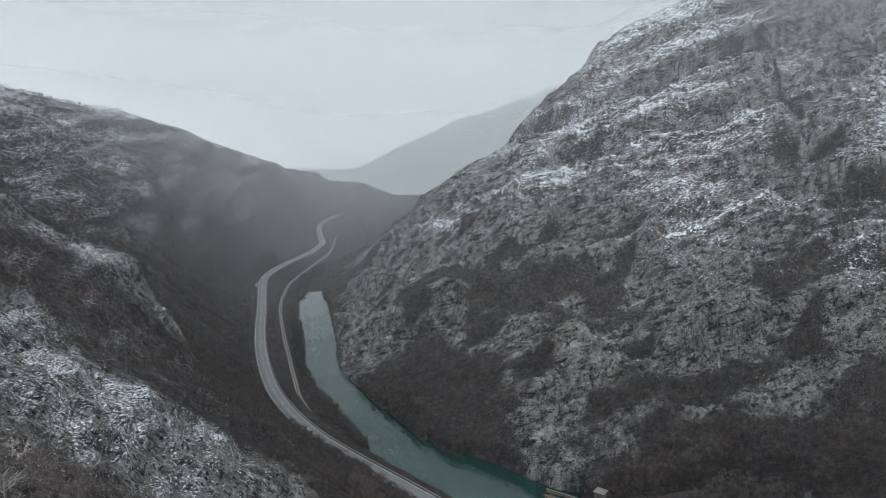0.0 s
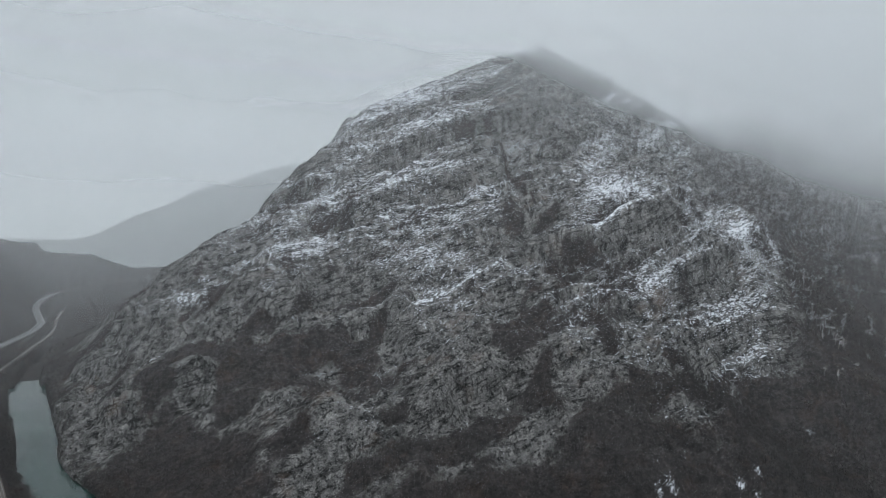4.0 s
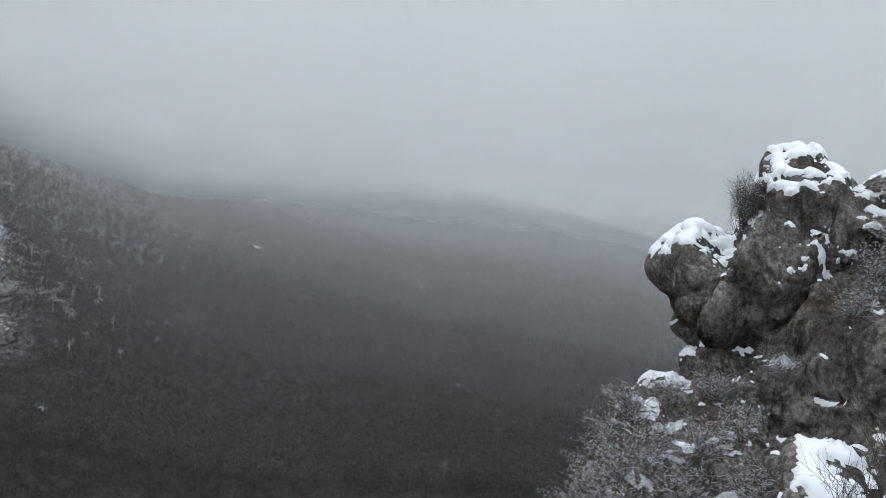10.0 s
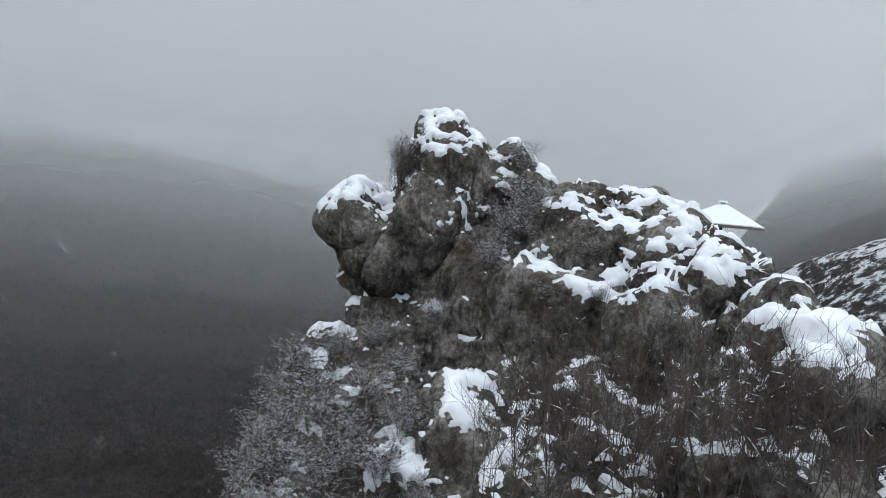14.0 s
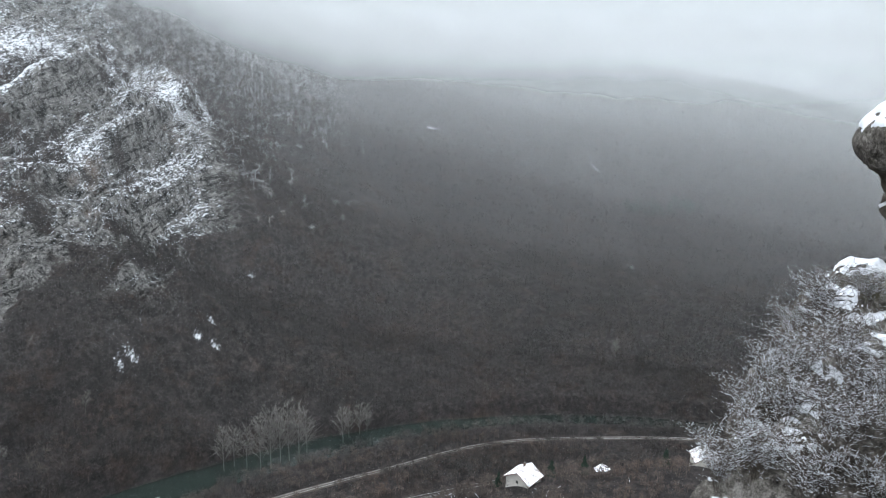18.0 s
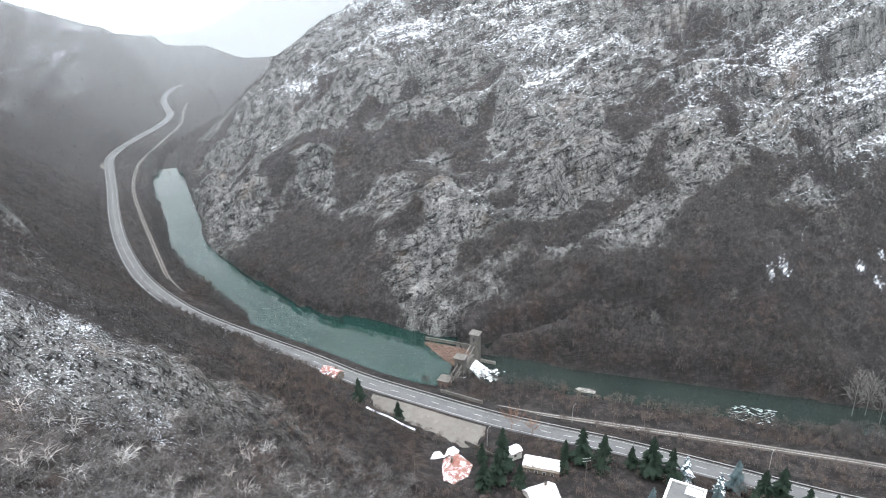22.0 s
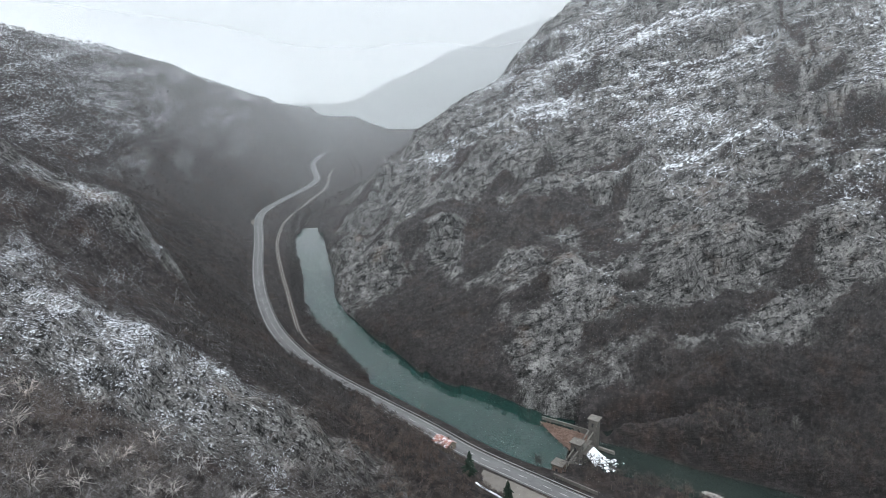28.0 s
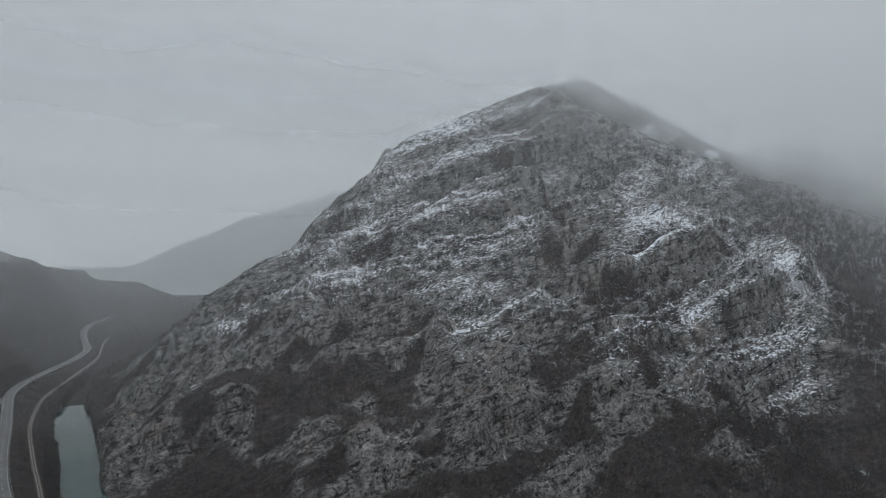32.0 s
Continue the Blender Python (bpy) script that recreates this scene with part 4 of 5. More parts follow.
house("shed", "shed with snow roof behind bare saplings", 262, 42, 28, 7, 6, 2.8, 35, 1.5, PLASTER, ROOF_TILE, 1.0, False, 0.4)
house("shed", "low shed with a snow-laden roof", 236, 38, 36, 9, 5, 2.4, 5, 1.2, WOOD, ROOF_TILE, 1.0, False, 0.4)
house("shed", "open shed with a snowy lean-to roof", 205, 98, 14, 10, 5, 2.4, -40, 1.0, WOOD, ROOF_TILE, 0.9, False, 0.4)

villa = thing("flat_roofed_building", pose(117.8, 168, 9, 0, 0, -41), "flat-roofed building with snow along its grey parapet", "building", "houses by the road")
part("wall", box(bmesh.new(), 0, 0, -3, 12.4, 13, 7.4), PLASTER, villa)
part("roof_deck", box(bmesh.new(), 0, 0, 4.403, 12.2, 12.8, 0.12), ASPHALT, villa)
for x, y, sx, sy in ((0, 6.2, 12.6, 0.8), (0, -6.2, 12.6, 0.8), (5.9, 0, 0.8, 11.5), (-5.9, 0, 0.8, 11.5)):
    p = part("parapet", box(bmesh.new(), x, y, 4.41, sx, sy, 0.6, 0, 0.03), PLASTER, villa)
    part("snow_cap", box(bmesh.new(), x, y, 5.013, sx + 0.1, sy + 0.1, 0.14, 0, 0.05), SNOW, p)
part("snow_patch", box(bmesh.new(), 2.4, 3.6, 4.53, 5.5, 4.0, 0.09, 0, 0.03), SNOW, villa)
for k in (-3.6, 0, 3.6):
    w = part("window", box(bmesh.new(), k, -6.52, 1.2, 1.8, 0.16, 1.5, 0, 0.02), PLASTER, villa)
    part("pane", box(bmesh.new(), k, -6.58, 1.3, 1.5, 0.12, 1.3), DARK, w)

pole = thing("utility_pole", pose(89, 186, 10), "grey utility pole with two crossarms and insulators", "pole")
part("mast", tube(bmesh.new(), [(0, 0, -0.5), (0, 0, 11)], [0.16, 0.1], 8), CONCRETE, pole)
for z in (10.4, 9.2):
    arm = part("crossarm", box(bmesh.new(), 0, 0.14, z, 3.2, 0.14, 0.14, 0, 0.02), STEEL, pole)
    for k in (-1.4, 0.0, 1.4):
        part("insulator", tube(bmesh.new(), [(k, 0.14, z + 0.143), (k, 0.14, z + 0.4)], [0.07, 0.05], 6), PLASTER, arm)
for x, y in ((60, 215), (100, 226), (160, 180)):
    lamp = thing("street_lamp", pose(x, y, ground_at(x, y), 0, 0, 40), "slim grey street lamp by the road", "street lamp", "street lamps")
    part("mast", tube(bmesh.new(), [(0, 0, -0.3), (0, 0, 7.2), (0.5, 0, 7.9), (1.5, 0, 8.1)], [0.1, 0.07, 0.06, 0.05], 6), STEEL, lamp)
    part("head", box(bmesh.new(), 1.8, 0, 8.0, 0.8, 0.26, 0.14, 0, 0.03), STEEL, lamp)

cable = thing("power_cable", Matrix(), "pair of sagging power cables above the slope", "cable")
for dz in (0.0, -0.55):
    bm = bmesh.new()
    pa, pb = Vector((-49.2, 49.8, 142.4)), Vector((-28.4, 52.8, 137.0))
    tube(bm, [pa.lerp(pb, k / 12) + Vector((0, 0, dz - 1.4 * math.sin(math.pi * k / 12))) for k in range(13)], [0.02] * 13, 5)
    part("wire", bm, STEEL, cable)

# ---- conifers, poplars and other single trees ----
def conifer(seed, mat, label, snowy=0.0):
    rng = np.random.default_rng(seed)
    ob = thing("conifer", Matrix(), label, "conifer", "conifers by the houses")
    part("trunk", tube(bmesh.new(), [(0, 0, -0.5), (0, 0, 0.95)], [0.03, 0.006], 6), BARK, ob)
    bm = bmesh.new()
    sn = bmesh.new()
    for i in range(150):
        h = 0.1 + 0.88 * (i / 150)
        n = ((1 - h) ** 0.8 * 0.3 * (1 + 0.25 * math.sin(h * 23 + seed))) * rng.uniform(0.45, 1.3) + 0.015
        a = i * 2.399 + rng.normal() * 0.2
        c, s = math.cos(a), math.sin(a)
        p, q = Vector((c * 0.01, s * 0.01, h + 0.02)), Vector((c * n, s * n, h - n * rng.uniform(0.1, 0.6)))
        w = Vector((-s, c, 0)) * n * 0.30
        m = p.lerp(q, 0.55)
        for tgt, up in ((bm, 0.0),) + (((sn, 0.012),) if rng.uniform() < snowy else ()):
            l = Vector((0, 0, up))
            vs = [tgt.verts.new(x + l) for x in (p, m + w, q, m - w, m + Vector((0, 0, 0.03)))]
            for k in ((0, 1, 4), (1, 2, 4), (2, 3, 4), (3, 0, 4)):
                tgt.faces.new([vs[j] for j in k])
            if tgt is bm:
                d = [tgt.verts.new(x - Vector((0, 0, 0.02))) for x in (p, m + w * 0.8, q, m - w * 0.8)]
                tgt.faces.new(d[::-1])
    part("crown", bm, mat, ob)
    if snowy:
        part("snow", sn, SNOW, ob)
    else:
        sn.free()
    return ob


dark_fir, blue_fir, snow_fir = conifer(1, NEEDLES, "tall dark green spruce beside the houses"), conifer(2, BLUE_NEEDLES, "bluish spruce in a garden"), conifer(3, BLUE_NEEDLES, "bluish fir dusted with snow", 0.5)
FIRS = [(92, 197, 16.2, 0), (114, 185, 17.5, 0), (120, 181, 15.0, 0), (126, 181, 11.2, 2), (141, 172.7, 13.8, 1), (144.6, 163, 15.0, 0), (150, 161, 17.5, 0), (160, 148, 12.5, 0), (163, 143, 13.8, 0), (105, 167, 10.0, 1), (123, 158, 13.8, 1), (61, 197, 16.2, 0), (66, 214, 8.8, 0), (175, 140, 8.8, 0), (13, 250, 11.2, 0), (28, 238, 10.0, 0), (97, 190, 11.2, 0), (83, 192, 8.8, 0), (57, 190, 15.0, 0), (110, 192, 10.0, 0), (233, 78, 7, 0), (244, 60, 8, 0), (258, 50, 9, 0), (272, 20, 9, 0), (101, 197, 13, 0), (87, 201, 9, 0), (118, 190, 13, 0), (147, 166, 13, 0), (134, 172, 9, 2), (155, 154, 12, 0), (55, 204, 9, 0), (51, 186, 13, 0), (64, 186, 11, 0)]
for i, (x, y, h, k) in enumerate(FIRS):
    src = (dark_fir, blue_fir, snow_fir)[k]
    m = pose(x, y, ground_at(x, y), 0, 0, i * 77) @ Matrix.Diagonal((h, h, h, 1))
    ob = copy_thing(src, m)
    ob.matrix_basis = m
for src in (dark_fir, blue_fir, snow_fir):
    for o in (*src.children_recursive, src):
        bpy.data.objects.remove(o)


def branchy(seed, height, mat, name, label, category, group, spread=0.3, forks=9, twigs=10, girth=0.03, kind=""):
    """A bare tree with a tapered trunk, limbs and twigs as round limbs."""
    rng = np.random.default_rng(seed)
    ob = thing(name, Matrix(), label, category, group)
    lean = rng.normal(size=2) * 0.05
    axis = [Vector((lean[0] * t * t + math.sin(t * 5 + seed) * 0.01, lean[1] * t * t, t)) * height for t in (-0.05, 0.2, 0.45, 0.7, 1.0)]
    part("trunk", tube(bmesh.new(), axis, [girth * height * k for k in (1.0, 0.8, 0.55, 0.3, 0.06)], 7), mat, ob)
    bm = bmesh.new()
    for i in range(forks):
        t = 0.25 + 0.65 * i / forks
        a = i * 2.399 + rng.normal() * 0.3
        p = Vector((lean[0] * t * t, lean[1] * t * t, t)) * height
        n = height * spread * (1.15 - t) * rng.uniform(0.8, 1.25)
        d = Vector((math.cos(a), math.sin(a), rng.uniform(0.9, 1.6)))
        e = p + d * n
        mid = p + d * n * 0.5 + Vector(rng.normal(size=3)) * n * 0.08
        tube(bm, [p, mid, e], [girth * height * 0.35 * (1.2 - t), girth * height * 0.22 * (1.2 - t), 0.006 * height * 0.3], 4, False)
        for j in range(twigs):
            q = p + (e - p) * rng.uniform(0.25, 1.0)
            g = q + d * n * rng.uniform(0.2, 0.45) + Vector(rng.normal(size=3)) * n * 0.28
            tube(bm, [q, g], [0.003 * height, 0.001 * height], 3, False)
    part("crown", bm, mat, ob)
    return ob


PALE = [(229, 216, 29), (235, 215, 26), (237, 209, 26), (239, 202, 34), (242, 198, 38), (249, 198, 35), (252, 195, 36), (254, 190, 35), (263, 192, 29), (281, 182, 25), (287, 182, 21), (293, 179, 22), (297, 177, 21), (150, 285, 13), (163, 278, 13), (193, 263, 12), (440, 73, 15), (130, 292, 10)]
for i, (x, y, h) in enumerate(PALE):
    t = branchy(40 + i, h, PALE_BARK, "poplar", "tall pale-barked bare poplar by the river", "tree", "pale trees by the river", 0.2, 22, 13, 0.008)
    t.matrix_basis = pose(x, y, ground_at(x, y), 0, 0, i * 50)
RED_TWIG = painted("russet_twigs", (0.12, 0.065, 0.04), (0.24, 0.14, 0.095), 2.0)
for x, y, h in ((73, 224, 9), (80, 219, 7)):
    t = branchy(int(x), h, RED_TWIG, "roadside_tree", "russet-brown bare tree beside the road", "tree", "", 0.5, 16, 26, 0.022)
    t.matrix_basis = pose(x, y, ground_at(x, y))
for i, (x, y, h) in enumerate(((-31, 149, 7), (-48, 92, 6), (-66, 96, 6), (-22, 120, 5))):
    t = branchy(90 + i, h, PALE_BARK, "dead_tree", "bleached leafless tree on the steep slope", "tree", "bleached trees on the slope", 0.6, 9, 8, 0.02)
    t.matrix_basis = pose(x, y, ground_at(x, y), 0, 0, 80 * i)

# ---- woods and scrub ----
def twig_material(name, low, high, frost=0.0):
    m, n, l, b = material(name, 0.95, 0.05)
    geo = n.new("ShaderNodeNewGeometry")
    tone = ramp(m, geo.outputs["Random Per Island"], (0.0, low), (0.75, high), (1.0, (high[0] * 1.35, high[1] * 1.3, high[2] * 1.25)))
    patch = noise_tex(m, 0.02, 5, 0.6, geo.outputs["Position"])
    tone = blend(m, ramp(m, patch, (0.48, (0.0,)), (0.68, (0.6,))), tone, (high[0] * 1.08, high[1] * 0.87, high[2] * 0.76))
    tone = blend(m, ramp(m, noise_tex(m, 0.009, 5, 0.6, scaled(m, geo.outputs["Position"], (1.0, 1.0, 2.5))), (0.4, (0.55,)), (0.55, (0.0,))), tone, (low[0] * 1.2, low[1] * 1.25, low[2] * 1.2))
    if frost:
        tone = blend(m, ramp(m, noise_tex(m, 1.3, 4, 0.7, geo.outputs["Position"]), (0.5, (0.0,)), (0.62, (frost,))), tone, (0.72, 0.75, 0.79))
    l.new(tone, b.inputs["Base Color"])
    return m


TWIGS = twig_material("bare_twigs", (0.023, 0.022, 0.022), (0.08, 0.0755, 0.0745))
RUSSET_TWIGS = twig_material("russet_brown_twigs", (0.035, 0.029, 0.027), (0.13, 0.108, 0.099))
BUILT = [(42, 196), (37, 207), (44, 209), (68, 206), (76, 196), (70, 180), (150, 151), (8, 255), (3, 280), (118, 168), (112, 172), (123, 164), (230, 67), (262, 5), (262, 42), (236, 38), (205, 98), (35, 190), (50, 200)]
RIMED_TWIGS = twig_material("rimed_twigs", (0.08, 0.08, 0.082), (0.26, 0.265, 0.275), 0.4)
DARK_NEEDLES = painted("dark_needles", (0.012, 0.022, 0.018), (0.03, 0.045, 0.036), 0.5)
PALE_TWIGS = twig_material("pale_twigs", (0.22, 0.215, 0.21), (0.42, 0.41, 0.4))
FROST_TWIGS = twig_material("frosted_twigs", (0.035, 0.031, 0.03), (0.105, 0.097, 0.092), 0.2)


def blade(v, f, a, b, width, rng):
    """A tapering twig from a to b, as two crossed slivers."""
    a, b = np.array(a), np.array(b)
    s = np.cross(b - a, rng.normal(size=3))
    s *= width / (np.linalg.norm(s) + 1e-9)
    k = len(v)
    v += [a - s, a + s, b]
    f.append((k, k + 1, k + 2))


def bare_tree(seed, twigs=34, spread=0.5, width=0.02, upright=0.6):
    """A bare tree one unit high: a stem that forks into limbs and a crown of twigs."""
    rng = np.random.default_rng(seed)
    v, f = [], []
    for k in range(2):
        blade(v, f, (0, 0, -0.1), (rng.normal() * 0.04, rng.normal() * 0.04, 0.75), width * 1.4, rng)
    limbs = max(4, twigs // 6)
    for i in range(limbs):
        t, h = i * 2.4 + rng.normal() * 0.3, rng.uniform(0.18, 0.5)
        tip = np.array([math.cos(t) * spread * rng.uniform(0.4, 0.75), math.sin(t) * spread * rng.uniform(0.4, 0.75), h + upright * rng.uniform(0.4, 0.85)])
        root = np.array([0, 0, h])
        blade(v, f, root, tip, width, rng)
        for j in range(twigs // limbs):
            q = root + (tip - root) * rng.uniform(0.3, 0.95)
            e = q + (tip - root) * rng.uniform(0.15, 0.5) + rng.normal(size=3) * (0.16, 0.16, 0.1) * spread * 2
            e[2] = min(e[2], 1.05)
            blade(v, f, q, e, width * 0.7, rng)
    return np.array(v), np.array(f)


def plant(name, label, category, spots, heights, templates, mat, seed):
    """Many plants, too many to count, in one mesh."""
    rng = np.random.default_rng(seed)
    vs, fs, base = [], [], 0
    pick = rng.integers(0, len(templates), len(spots))
    for k, (tv, tf) in enumerate(templates):
        p, h = spots[pick == k], heights[pick == k]
        a = rng.uniform(0, 6.28, len(p))
        wide = h * rng.uniform(0.8, 1.25, len(p))
        c, s = np.cos(a) * wide, np.sin(a) * wide
        x = tv[None, :, 0] * c[:, None] - tv[None, :, 1] * s[:, None] + p[:, :1]
        y = tv[None, :, 0] * s[:, None] + tv[None, :, 1] * c[:, None] + p[:, 1:2]
        z = tv[None, :, 2] * h[:, None] + p[:, 2:3]
        vs.append(np.stack([x, y, z], -1).reshape(-1, 3))
        fs.append((tf[None] + (np.arange(len(p)) * len(tv))[:, None, None] + base).reshape(-1, 3))
        base += len(p) * len(tv)
    return tagged(new(name, mesh_of(name, np.vstack(vs), np.vstack(fs), mat)), label, category, kind="stuff")


def scatter(count, a0, a1, r0, r1, seed, power=1.0):
    """Random spots on the ground in a sector round the viewpoint, clear of road, rails and water."""
    rng = np.random.default_rng(seed)
    a, r = np.radians(rng.uniform(a0, a1, count)), (rng.uniform(r0**power, r1**power, count)) ** (1 / power)
    x, y = r * np.sin(a), r * np.cos(a)
    ok = (nearest(road_line, x, y)[0] > 8.5) & (nearest(rail_line, x, y)[0] > 4)
    d, k = nearest(river_line, x, y)
    ok &= (d > river_half[k] + 2.5) & (nearest(canal_line, x, y)[0] > np.where(x < 122, 12, 6))
    x, y = x[ok], y[ok]
    z, rock, snow = land(x, y)
    return np.stack([x, y, z], 1), rock, rng


def domed_tree(seed, twigs=38, fine=1.0):
    """A bare tree with a rounded crown of short fine twigs."""
    rng = np.random.default_rng(seed)
    v, f = [], []
    for k in range(2):
        blade(v, f, (0, 0, -0.1), (rng.normal() * 0.03, rng.normal() * 0.03, 0.8), 0.025, rng)
    lobes = [(rng.normal() * 0.16, rng.normal() * 0.16, rng.uniform(0.4, 0.7)) for k in range(4)]
    for k in range(twigs):
        c = np.array(lobes[k % 4])
        d = rng.normal(size=3) + (0, 0, 0.55)
        d /= np.linalg.norm(d)
        a = c + d * rng.uniform(0.05, 0.14)
        blade(v, f, a, a + d * rng.uniform(0.12, 0.24) + rng.normal(size=3) * 0.03, rng.uniform(0.014, 0.034) * fine, rng)
    return np.array(v), np.array(f)


def spire(seed):
    """A far conifer: a narrow cone of drooping sprays round a stem."""
    rng = np.random.default_rng(seed + 200)
    v, f = [], []
    blade(v, f, (0, 0, -0.05), (0, 0, 1.0), 0.03, rng)
    for k in range(60):
        h, t = rng.uniform(0.08, 0.97), rng.uniform(0, 6.28)
        r = 0.24 * (1 - h) + 0.02
        blade(v, f, (0, 0, h), (math.cos(t) * r, math.sin(t) * r, h - 0.08), 0.04, rng)
    return np.array(v), np.array(f)


def openness(x, y):
    """1 where no trees stand on the far valley side."""
    return np.max([stroke(line, wide, x, y) for line, wide in CLEARINGS], 0)


FAR_TREES = [domed_tree(s) for s in range(6)]
WOOD_TREES = [domed_tree(s + 40, 26, 1.15) for s in range(6)]
FINE_TREES = [domed_tree(s + 70, 70, 0.5) for s in range(6)]
PALE_BUSHES = [bare_tree(s + 50, 60, 0.7, 0.017, 0.6) for s in range(4)]
NEAR_SHRUBS = [bare_tree(s + 20, 110, 0.75, 0.012, 0.55) for s in range(5)]
spots, rock, rng = scatter(27000, 30, 104, 430, 1600, 1, 0.85)
keep = rng.uniform(size=len(spots)) > rock * 1.3
spots = spots[keep & (openness(spots[:, 0], spots[:, 1]) < 0.25)]
high_up = step(60, 230, spots[:, 2] + 90 * fbm(spots[:, 0], spots[:, 1], spots[:, 0] * 0, 120, 3)) * 0.75 > rng.uniform(size=len(spots))
plant("woodland", "bare brown winter woodland on the far valley side", "woodland", spots[~high_up], rng.uniform(5, 11, (~high_up).sum()), WOOD_TREES, TWIGS, 11)
plant("woodland", "frost-whitened bare woodland high on the far valley side", "woodland", spots[high_up], rng.uniform(5, 11, high_up.sum()), WOOD_TREES, RIMED_TWIGS, 18)
rng = np.random.default_rng(77)
u, w = rng.uniform(size=90), rng.normal(size=90)
spots = np.stack([865 + 78 * u + w * 6, 150 - 76 * u + w * 9], 1)
spots = np.column_stack([spots, land(spots[:, 0], spots[:, 1])[0]])
plant("conifer_stand", "dark green stand of conifers beside a clearing", "conifers", spots, rng.uniform(9, 14, len(spots)), [spire(s) for s in range(4)], DARK_NEEDLES, 78)
spots, rock, rng = scatter(7500, 8, 100, 270, 440, 31, 1.6)
spots = spots[rng.uniform(size=len(spots)) > rock * 1.3]
plant("woodland", "bare brown winter woodland at the foot of the far slope", "woodland", spots, rng.uniform(4, 8.5, len(spots)), FINE_TREES, TWIGS, 32)
spots, rock, rng = scatter(11000, -13, 42, 300, 720, 2, 1.0)
keep = rng.uniform(size=len(spots)) > np.clip(rock * 1.1, 0.25 * step(150, 300, spots[:, 2]), 0.96)
spots, rock = spots[keep], rock[keep]
plant("scrub", "dark bare scrub on ledges and foot of the cliffs", "scrub", spots, rng.uniform(2.5, 6, len(spots)) * (1 - 0.6 * rock), FAR_TREES, TWIGS, 12)
spots, rock, rng = scatter(9500, -42, -2, 190, 1000, 3, 0.8)
keep = rng.uniform(size=len(spots)) > np.maximum(rock * 0.95, 0.6 * step(500, 350, spots[:, 1]) * step(60, 110, spots[:, 2]))
spots = spots[keep]
plant("scrub", "bare brown thicket on the slope above the road", "scrub", spots, rng.uniform(2, 5.5, len(spots)), FAR_TREES, TWIGS, 13)
spots, rock, rng = scatter(3000, -46, 8, 60, 190, 4, 1.3)
keep = (rng.uniform(size=len(spots)) > rock * 1.1) & (spots[:, 2] < 172)
spots = spots[keep]
plant("scrub", "frosted bare bushes on the steep slope below the viewpoint", "scrub", spots, rng.uniform(1.8, 4.2, len(spots)), NEAR_SHRUBS, FROST_TWIGS, 14)
spots, rock, rng = scatter(150, -46, 8, 60, 170, 9, 1.3)
keep = (rng.uniform(size=len(spots)) > rock * 1.3) & (spots[:, 2] < 172)
spots = spots[keep]
plant("scrub", "bleached pale bushes on the steep slope below the viewpoint", "scrub", spots, rng.uniform(2.5, 5, len(spots)), PALE_BUSHES, PALE_TWIGS, 19)
spots, rock, rng = scatter(8500, -8, 88, 130, 330, 5, 1.6)
keep = (rng.uniform(size=len(spots)) > rock) & (spots[:, 2] < 90) & (inside(FORECOURT, spots[:, 0], spots[:, 1], 2) < 0.5) & (nearest(np.array(BUILT, float), spots[:, 0], spots[:, 1])[0] > 7.5) & (np.abs(spots[:, 0] - 60) + np.abs(spots[:, 1] - 275) > 12)
spots = spots[keep]
plant("scrub", "bare brown thicket between road, houses and river", "scrub", spots, rng.uniform(1.8, 4.2, len(spots)) * (1 + 0.5 * step(180, 260, np.hypot(spots[:, 0], spots[:, 1]))), FINE_TREES, RUSSET_TWIGS, 15)
rng = np.random.default_rng(8)
side = river_line[np.flatnonzero((river_line[:, 1] > 300) & (river_line[:, 1] < 760))]
dd = np.gradient(side, axis=0)
dd /= np.linalg.norm(dd, axis=1)[:, None]
pick = rng.integers(0, len(side), 1300)
half = river_half[nearest(river_line, side[pick, 0], side[pick, 1])[1]]
bank = side[pick] + np.stack([dd[pick, 1], -dd[pick, 0]], 1) * (half + rng.uniform(3, 12, 1300))[:, None] * np.where(rng.uniform(size=1300) < 0.75, 1, -1)[:, None]
bank = bank[(nearest(road_line, bank[:, 0], bank[:, 1])[0] > 8) & (nearest(rail_line, bank[:, 0], bank[:, 1])[0] > 3.5)]
plant("riverside_trees", "row of bare trees along the river bank", "trees", np.column_stack([bank, land(bank[:, 0], bank[:, 1])[0]]), rng.uniform(2.5, 6.5, len(bank)), FINE_TREES, TWIGS, 16)
spots, rock, rng = scatter(2600, 38, 82, 185, 300, 21, 1.0)
d, k = nearest(road_line, spots[:, 0], spots[:, 1])
keep = (d < 26) & (np.hypot(spots[:, 0], spots[:, 1]) < np.hypot(road_line[k, 0], road_line[k, 1])) & (nearest(np.array(BUILT, float), spots[:, 0], spots[:, 1])[0] > 8) & (spots[:, 0] > 140)
spots = spots[keep]
plant("roadside_trees", "bare brown trees screening the road", "trees", spots, rng.uniform(4, 8.5, len(spots)), FINE_TREES, RUSSET_TWIGS, 22)

from mathutils.bvhtree import BVHTree

